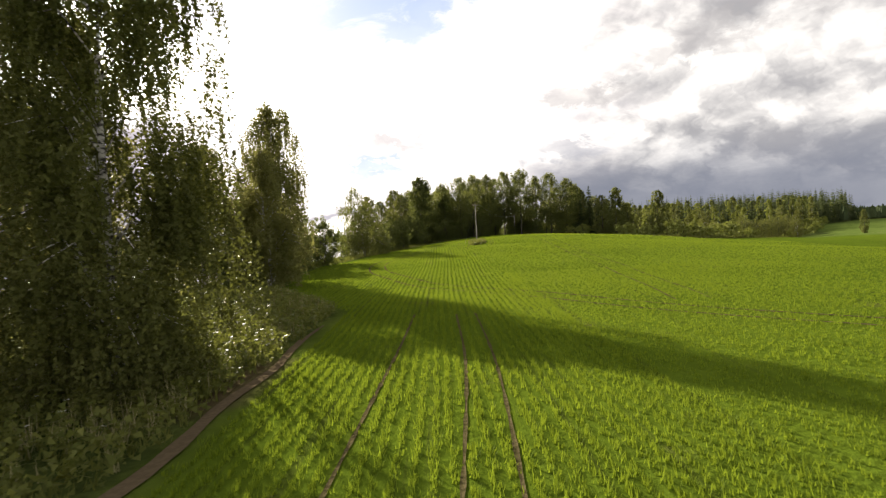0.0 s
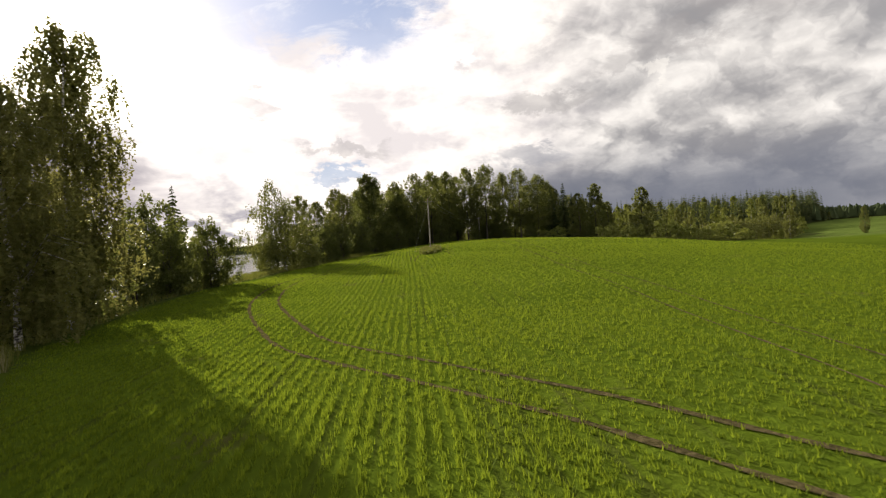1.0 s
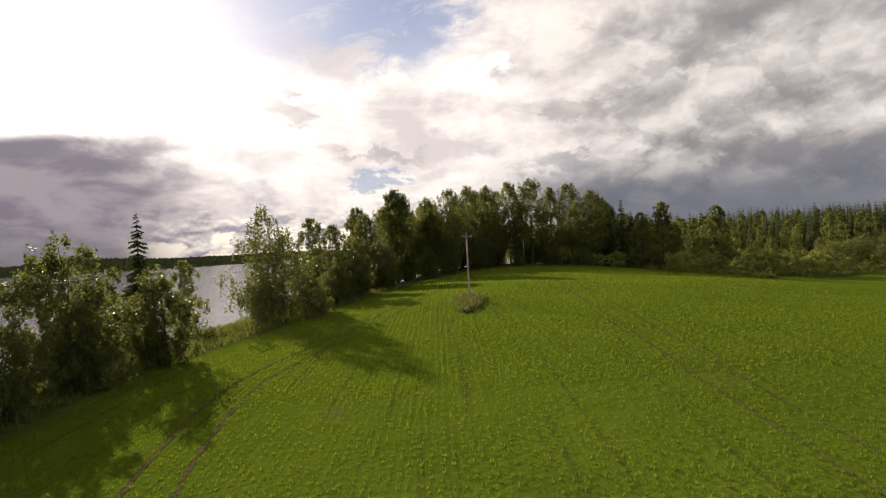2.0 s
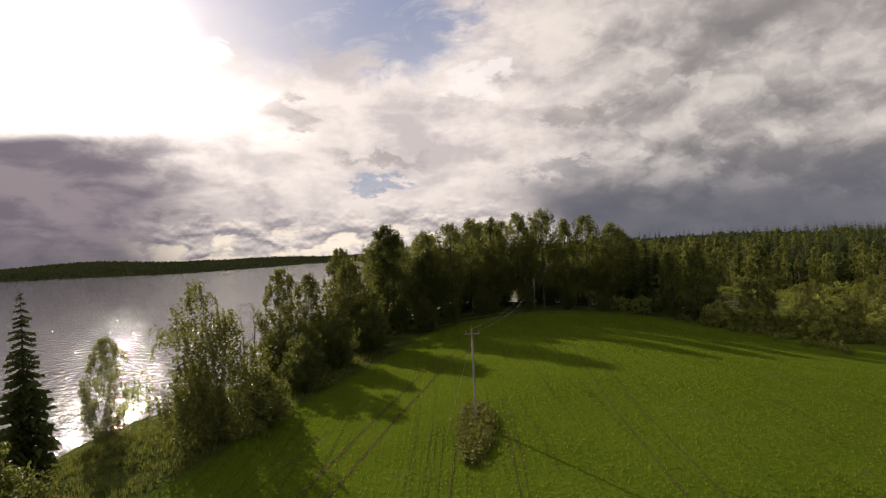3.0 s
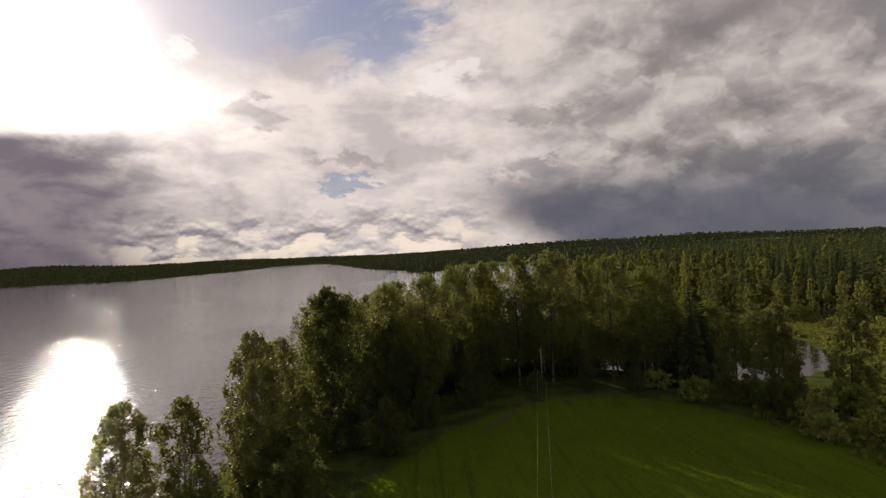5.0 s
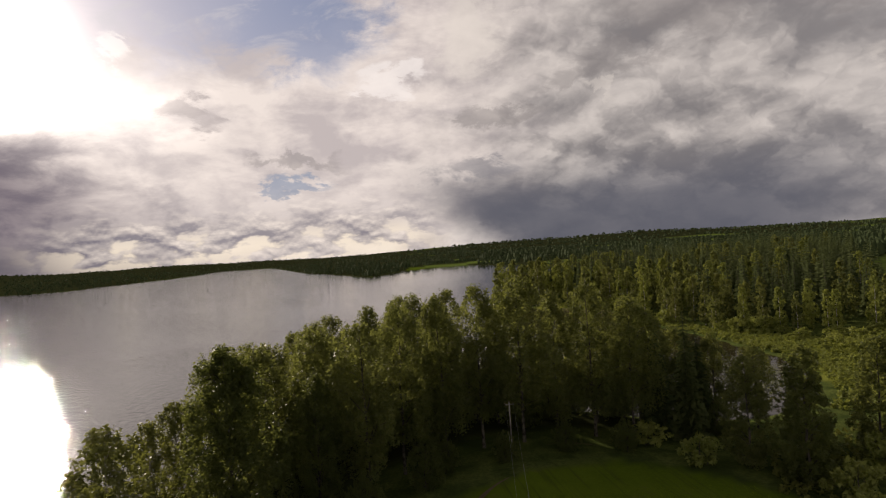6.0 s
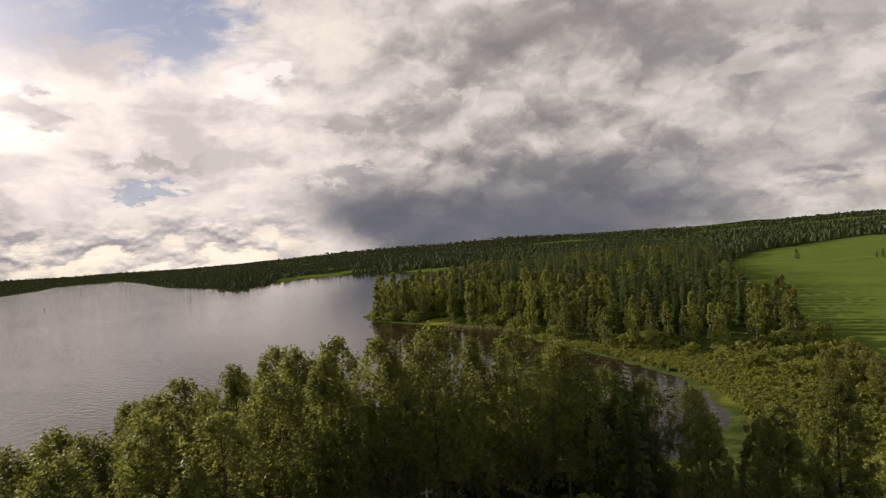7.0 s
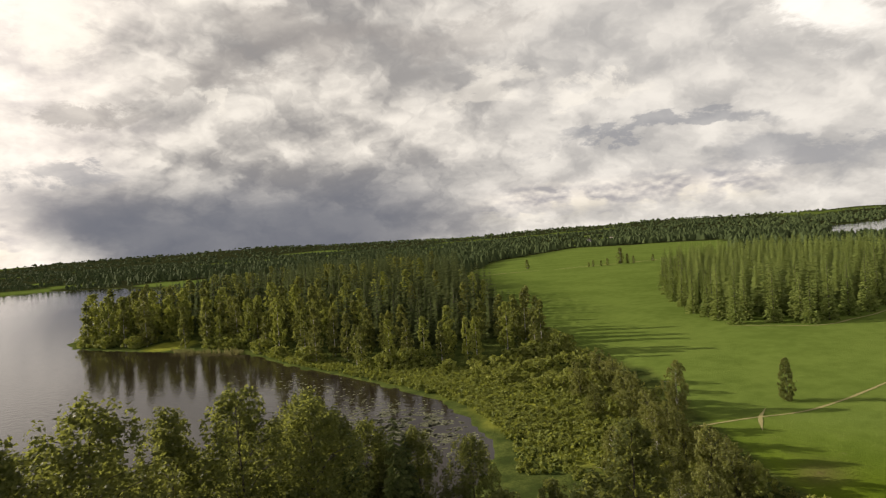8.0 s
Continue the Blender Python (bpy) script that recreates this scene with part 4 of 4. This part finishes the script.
def far_woods():
    """Distant woods: thousands of small pointed and rounded crowns on the far land."""
    r = np.random.default_rng(21)
    n = 60000
    az, rad = np.radians(r.uniform(-48, 88, n)), np.exp(r.uniform(np.log(430), np.log(4200), n))
    x, y = np.sin(az) * rad, 150 + np.cos(az) * rad
    e = shore(x, y)
    ok = (e > 6) & ~(inside(CROP, x, y)) & ~inside(WOOD, x, y) & ~inside(SPRUCE_WOOD, x, y)
    ok &= ~((rough(x, y, 210, 5) > 0.50) & (np.hypot(x, y - 180) > 700) & (x > 250)) & ~inside([(90, 1295), (230, 1370), (330, 1420), (260, 1480), (110, 1400)], x, y)
    x, y, rad = x[ok][:19000], y[ok][:19000], rad[ok][:19000]
    n = len(x)
    z = height(x, y)
    H = r.uniform(7, 15, n) * np.where(rad > 1500, 0.8, 1.0) * np.where((x < -200) | ((rad > 700) & (x < 330)), 0.6, 1.0)
    W = H * r.uniform(0.16, 0.30, n) * (1 + rad / 1500)
    sides = 4
    ang = 2 * np.pi * np.arange(sides) / sides
    jit = r.uniform(0.7, 1.25, (n, sides))
    a = ang[None] + r.uniform(0, 6.28, (n, 1))
    low = np.stack([x[:, None] + np.cos(a) * W[:, None] * jit, y[:, None] + np.sin(a) * W[:, None] * jit, np.broadcast_to((z + H * 0.12)[:, None], a.shape)], -1)
    blunt = r.uniform(0.15, 0.75, (n, 1))
    mid = np.stack([x[:, None] + np.cos(a) * W[:, None] * jit * blunt, y[:, None] + np.sin(a) * W[:, None] * jit * blunt, z[:, None] + H[:, None] * r.uniform(0.6, 0.85, (n, sides))], -1)
    top = np.stack([x, y, z + H], -1)
    q = np.stack([low, np.roll(low, -1, 1), np.roll(mid, -1, 1), mid], 2).reshape(-1, 4, 3)
    c = np.stack([mid, np.roll(mid, -1, 1), np.broadcast_to(top[:, None], mid.shape), np.broadcast_to(top[:, None], mid.shape)], 2)
    t = c[:, :, :3].reshape(-1, 3, 3)
    me = quads("far_woods", q, far_leaf)
    tagged(new("far_woods", me), "distant dark green mixed woods along the far shores", "woods", kind="stuff")
    tagged(new("far_woods", tris("far_woods", t, far_leaf)), "pointed tops of the distant dark green woods", "woods", kind="stuff")


far_leaf = leaf_material("far_leaf", (0.042, 0.062, 0.028), (0.084, 0.108, 0.044), (0.040, 0.055, 0.022), 0.8, 0.25)
far_woods()


# utility pole and its wires -------------------------------------------------------------
def utility_pole(x, y, h, stayed=True):
    z = ground_z(x, y)
    root = new("utility_pole")
    root.matrix_basis = pose(x, y, z)
    v, f = [], []
    tube(v, f, [(0, 0, -0.3), (0, 0, h * 0.5), (0, 0, h)], [0.115, 0.10, 0.08], 10)
    piece("pole", mesh_of("pole", v, f, pole_wood, True), root)
    v, f = [], []
    tube(v, f, [(-0.62, 0, h - 0.35), (0.62, 0, h - 0.35)], [0.055, 0.055], 6)
    piece("crossarm", mesh_of("crossarm", v, f, pole_wood), root)
    for sx in (-0.55, 0.0, 0.55):
        v, f = [], []
        zt = h - 0.30 if sx else h
        tube(v, f, [(sx, 0, zt), (sx, 0, zt + 0.08), (sx, 0, zt + 0.13), (sx, 0, zt + 0.2)], [0.02, 0.05, 0.055, 0.03], 8)
        piece("insulator", mesh_of("insulator", v, f, ceramic, True), root, "brown ceramic insulator")
    if stayed:
        v, f = [], []
        tube(v, f, [(0, 0, h - 0.7), (-2.6, -3.8, 0.0)], [0.012, 0.012], 4)
        piece("stay_wire", mesh_of("stay_wire", v, f, wire_metal), root)
    return tagged(root, "weathered wooden utility pole standing in tall grass in the field", "utility pole")


ceramic = plain("brown_ceramic", (0.22, 0.11, 0.06), 0.3)
wire_metal = plain("wire_metal", (0.34, 0.34, 0.32), 0.6)
POLE = (7.0, 128.0, 8.0)
utility_pole(*POLE)
FAR_POLE = (25.6, 219.5, 7.0)
utility_pole(*FAR_POLE, stayed=False)
pole_top = ground_z(POLE[0], POLE[1]) + POLE[2]
for sx in (-0.55, 0.55):
    v, f = [], []
    a, b = Vector((POLE[0] + sx, POLE[1], pole_top - 0.1)), Vector((FAR_POLE[0] + sx, FAR_POLE[1], ground_z(FAR_POLE[0], FAR_POLE[1]) + FAR_POLE[2] - 0.1))
    tube(v, f, [a.lerp(b, t) - Vector((0, 0, 4 * 1.6 * t * (1 - t))) for t in np.linspace(0, 1, 25)], [0.009] * 25, 4)
    tagged(new("power_line", mesh_of("power_line", v, f, wire_metal)), "thin bare overhead wire strung from the pole", "power line", "overhead wires")


# low growth ---------------------------------------------------------------------------------
def tufts(name, x, y, tall, blades, wide, mat, lean, seed, words, cat):
    """Grass or crop tufts: bent pointed blades."""
    r = np.random.default_rng(seed)
    n = len(x)
    z = height(x, y)
    x, y, z, tall = (np.repeat(a, blades) for a in (x, y, z, tall))
    a = r.uniform(0, 2 * np.pi, n * blades)
    h = tall * r.uniform(0.6, 1.2, n * blades)
    bx, by = x + r.normal(0, wide * 0.7, n * blades), y + r.normal(0, wide * 0.7, n * blades)
    w = wide * r.uniform(0.35, 0.8, n * blades)
    ln = lean * h * r.uniform(0.2, 1.0, n * blades)
    c, s = np.cos(a), np.sin(a)
    p0 = np.stack([bx - s * w * 0.5, by + c * w * 0.5, z - 0.03], -1)
    p1 = np.stack([bx + s * w * 0.5, by - c * w * 0.5, z - 0.03], -1)
    p2 = np.stack([bx + c * ln, by + s * ln, z + h], -1)
    tagged(new(name, tris(name, np.stack([p0, p1, p2], 1), mat)), words, cat, kind="stuff")


def sown(x0, x1, y0, y1, gap, step, seed):
    """Crop in drilled rows, left out in the wheel tracks."""
    r = np.random.default_rng(seed)
    X, Y = np.meshgrid(np.arange(x0, x1, gap), np.arange(y0, y1, step))
    X, Y = X.ravel(), Y.ravel()
    X = X + r.normal(0, (0.05 + 0.14 * np.clip((X - 4) / 6, 0, 1)), len(X)) + rough(X, Y, 30) * 0.3
    Y = Y + r.uniform(-step, step, len(Y)) * 0.5
    ok = inside(CROP, X, Y) & (away(CROP, X, Y) > 0.25)
    for _, line in rut_lines:
        ok &= away([tuple(p) for p in line[::3]], X, Y, closed=False) > (0.11 if _ < 2 else 0.12)
    ok &= r.uniform(size=len(X)) < 0.86 + 0.14 * rough(X, Y, 3.0)
    ok &= np.hypot(X - POLE[0], Y - POLE[1]) > 2.5
    return X[ok], Y[ok]


X, Y = sown(-20, 7, 8, 72, 0.42, 0.12, 71)
thin = np.random.default_rng(69).uniform(size=len(X)) > (Y - 44) / 28
X, Y = X[thin], Y[thin]
odd = np.where(np.round((X + 20) / 0.42) % 3 == 0, 0.75, 1.1) * (1 + 0.15 * rough(X, Y, 1.6, 4))
tufts("crop", X, Y, (0.17 + 0.04 * rough(X, Y, 6)) * odd, 7, 0.07, crop_leaf, 0.8, 72, "young bright green cereal crop in drilled rows", "crop")
X, Y = sown(6.6, 40, 8, 66, 0.30, 0.24, 69)
thin = np.random.default_rng(70).uniform(size=len(X)) > (X - 22) / 18
X, Y = X[thin], Y[thin]
tufts("crop", X, Y, 0.14 + 0.04 * rough(X, Y, 1.9), 6, 0.075, crop_leaf, 0.95, 67, "young bright green cereal crop with thin patches", "crop")
X, Y = sown(-23.36, 60, 44, 112, 0.42, 0.3, 73)
thin = np.random.default_rng(75).uniform(size=len(X)) > np.where(Y < 66, 1 - (Y - 44) / 28, (Y - 66) / 90)
X, Y = X[thin], Y[thin]
tufts("crop", X, Y, 0.14 + 0.03 * rough(X, Y, 2.5), 5, 0.085, crop_leaf, 0.95, 74, "young bright green cereal crop in drilled rows", "crop")

X, Y = sown(-16, 64, 90, 205, 0.5, 0.5, 76)
thin = np.random.default_rng(68).uniform(size=len(X)) > (X - 36) / 22
X, Y = X[thin], Y[thin]
tufts("crop", X, Y, 0.16 + 0.04 * rough(X, Y, 4), 4, 0.13, crop_leaf, 0.95, 79, "young bright green cereal crop in drilled rows", "crop")
r_ = np.random.default_rng(77)
BANK = [(-7.8, 4), (-7.8, 30), (-7.6, 43), (-13, 55), (-18, 66), (-20, 80), (-22, 100), (-20, 112), (-16, 128), (-9, 157), (-4, 172), (-12, 176), (-26, 160), (-38, 140), (-43, 100), (-40, 60), (-26, 30), (-26, 4)]
X, Y = r_.uniform(-44, -4, 16000), r_.uniform(4, 176, 16000)
ok = inside(BANK, X, Y)
X, Y = X[ok], Y[ok]
tufts("tall_grass", X, Y, 0.65 + 0.35 * rough(X, Y, 5), 5, 0.12, weed_leaf, 0.6, 78, "tall rough grass and weeds on the bank", "grass")


def herbs(poly, count, seed, size, tall, mat, words):
    """Leafy weeds: stacked leaves on short stalks."""
    r = np.random.default_rng(seed)
    xs, ys = [p[0] for p in poly], [p[1] for p in poly]
    x, y = r.uniform(min(xs), max(xs), count), r.uniform(min(ys), max(ys), count)
    ok = inside(poly, x, y)
    x, y = x[ok], y[ok]
    z = height(x, y)
    k = 12
    h = tall * r.uniform(0.5, 1.2, len(x))
    c = np.repeat(np.stack([x, y, z], -1), k, 0)
    off = r.normal(size=(len(c), 3)) * np.array([0.16, 0.16, 0])
    off[:, 2] = np.repeat(h, k) * r.uniform(0.15, 1.0, len(c))
    nm = np.tile(np.array([[0.0, 0.0, 1.0]]), (len(c), 1))
    tagged(new("weeds", tris("weeds", leaf_blades(c + off, nm, size, r), mat)), words, "weeds", kind="stuff")


herbs([(-7.7, 4), (-7.7, 30), (-7.5, 43), (-13, 54), (-20, 66), (-26, 60), (-20, 30), (-20, 4)], 5200, 81, 0.17, 0.9, weed_leaf, "leafy weeds and nettles crowding the bank")
herbs([(5.5, 119.5), (6.2, 118.5), (7.4, 121.2), (8.3, 126.0), (8.5, 130.0), (8.0, 133.0), (7.0, 134.0), (5.9, 132.0), (5.4, 127.0)], 1300, 82, 0.14, 0.55, weed_leaf, "clump of tall weeds round the foot of the pole")
X, Y = rng.normal(7.0, 0.7, 520), rng.normal(127.0, 2.7, 520)
tufts("tall_grass", X, Y, np.full(520, 0.6), 6, 0.1, weed_leaf, 0.7, 86, "tall dry grass heaped round the pole", "grass")
herbs(MEADOW, 9000, 83, 0.5, 0.8, shrub_leaf, "low pale green marsh plants beside the bay")
herbs([(94, 246), (104, 255), (111, 266), (117, 279), (121, 293), (122.5, 312), (123, 345), (122, 375), (125, 402), (131, 402), (131, 345), (131, 312), (130, 290), (122, 268), (112, 250), (100, 238)], 7000, 85, 0.5, 1.0, shrub_leaf, "thick green sedge and herbs fringing the bay")
herbs([(60, 158), (66, 172), (78, 169), (95, 189), (112, 212), (132, 232), (120, 240), (90, 230), (60, 215), (52, 203)], 4200, 84, 0.4, 0.8, weed_leaf, "rough tall herbs along the field edge")

X, Y = r_.uniform(-24, -8, 1500), r_.uniform(14, 62, 1500)
ok = inside(BANK, X, Y)
tufts("dry_stalks", X[ok], Y[ok], 0.8 + 0.3 * rough(X[ok], Y[ok], 4), 4, 0.08, straw, 0.5, 87, "dry brown grass stalks standing among the weeds", "grass")

# white umbels on the bank
v = []
for _ in range(16):
    x, y = rng.uniform(-14, -8), rng.uniform(8, 52)
    z = ground_z(x, y) + rng.uniform(0.8, 1.25)
    for k in range(7):
        a = rng.uniform(0, 6.28)
        d = rng.uniform(0, 0.09)
        cx, cy, s = x + math.cos(a) * d, y + math.sin(a) * d, 0.02
        v.append([(cx - s, cy, z), (cx, cy - s, z + 0.01), (cx + s, cy, z), (cx, cy + s, z + 0.01)])
tagged(new("cow_parsley", quads("cow_parsley", np.array(v), plain("white_petal", (0.75, 0.75, 0.68), 0.7))), "white flower heads of cow parsley in the weeds", "flowers", kind="stuff")

# reeds and lily pads in the bay
X, Y = rng.uniform(108, 130, 1500), rng.uniform(415, 460, 1500)
ok = np.abs(away(LAKE, X, Y)) < 2.5
tufts("reeds", X[ok], Y[ok], np.full(ok.sum(), 1.7), 5, 0.2, reed_leaf, 0.3, 91, "pale dry reeds along the water's edge", "reeds")
X, Y = rng.normal(101, 6, 2600), rng.normal(284, 11, 2600)
X2, Y2 = rng.normal(108, 5, 260), rng.normal(335, 18, 260)
X, Y = np.concatenate([X, X2]), np.concatenate([Y, Y2])
ok = (shore(X, Y) < -1.0) & (rough(X, Y, 2.2) > -0.1)
X, Y = X[ok], Y[ok]
s = rng.uniform(0.22, 0.55, len(X))
pads = np.stack([np.stack([X + math.cos(a) * s, Y + math.sin(a) * s, np.full(len(X), 0.02)], -1) for a in (0.2, 1.9, 3.3, 4.9)], 1)
tagged(new("lily_pads", quads("lily_pads", pads, lily_leaf)), "floating pale lily pads on the dark bay", "lily pads", kind="stuff")


# buoys
def buoy(x, y):
    root = new("buoy")
    root.matrix_basis = pose(x, y, 0)
    v, f = [], []
    tube(v, f, [(0, 0, -0.6), (0, 0, -0.3), (0, 0, 0.5), (0, 0, 0.9)], [0.5, 1.0, 1.0, 0.4], 12)
    piece("float", mesh_of("float", v, f, buoy_paint, True), root)
    v, f = [], []
    tube(v, f, [(0, 0, 0.8), (0, 0, 4.2), (0, 0, 4.5)], [0.35, 0.28, 0.1], 10)
    piece("spar", mesh_of("spar", v, f, buoy_paint, True), root)
    return tagged(root, "dark spar buoy floating on the open lake", "buoy", "channel buoys")


buoy_paint = plain("buoy_paint", (0.06, 0.06, 0.06), 0.5)
buoy(-200, 1020)
buoy(-34, 953)


# far farmhouses
def farmhouse(x, y, turn, w, d, h):
    root = new("farmhouse")
    root.matrix_basis = pose(x, y, ground_z(x, y) - 0.2, 0, 0, turn)
    v = [(sx * w, sy * d, z) for z in (0, h) for sx, sy in ((-1, -1), (1, -1), (1, 1), (-1, 1))] + [(-w, 0, h + d * 0.9), (w, 0, h + d * 0.9)]
    piece("wall", mesh_of("wall", v, [(0, 1, 5, 4), (1, 2, 6, 9, 5), (2, 3, 7, 6), (3, 0, 4, 8, 7)], pale_paint), root)
    e = 0.5
    rv = [(-w - e, -d - e, h - e * 0.9), (w + e, -d - e, h - e * 0.9), (w + e, 0, h + d * 0.9 + 0.1), (-w - e, 0, h + d * 0.9 + 0.1), (w + e, d + e, h - e * 0.9), (-w - e, d + e, h - e * 0.9)]
    rv += [(a, b, c + 0.25) for a, b, c in rv]
    piece("roof", mesh_of("roof", rv, [(0, 1, 2, 3), (3, 2, 4, 5), (6, 9, 8, 7), (9, 11, 10, 8), (0, 6, 7, 1), (5, 4, 10, 11)], roof_tin), root)
    return tagged(root, "small pale farmhouse far off among fields", "farmhouse", "far farmhouses")


pale_paint, roof_tin = plain("pale_paint", (0.68, 0.66, 0.60), 0.8), plain("roof_tin", (0.16, 0.14, 0.13), 0.7)
for x, y, t in ((1150, 960, 20), (1195, 930, 70), (1255, 900, 40)):
    farmhouse(x, y, t, 9, 5, 6)
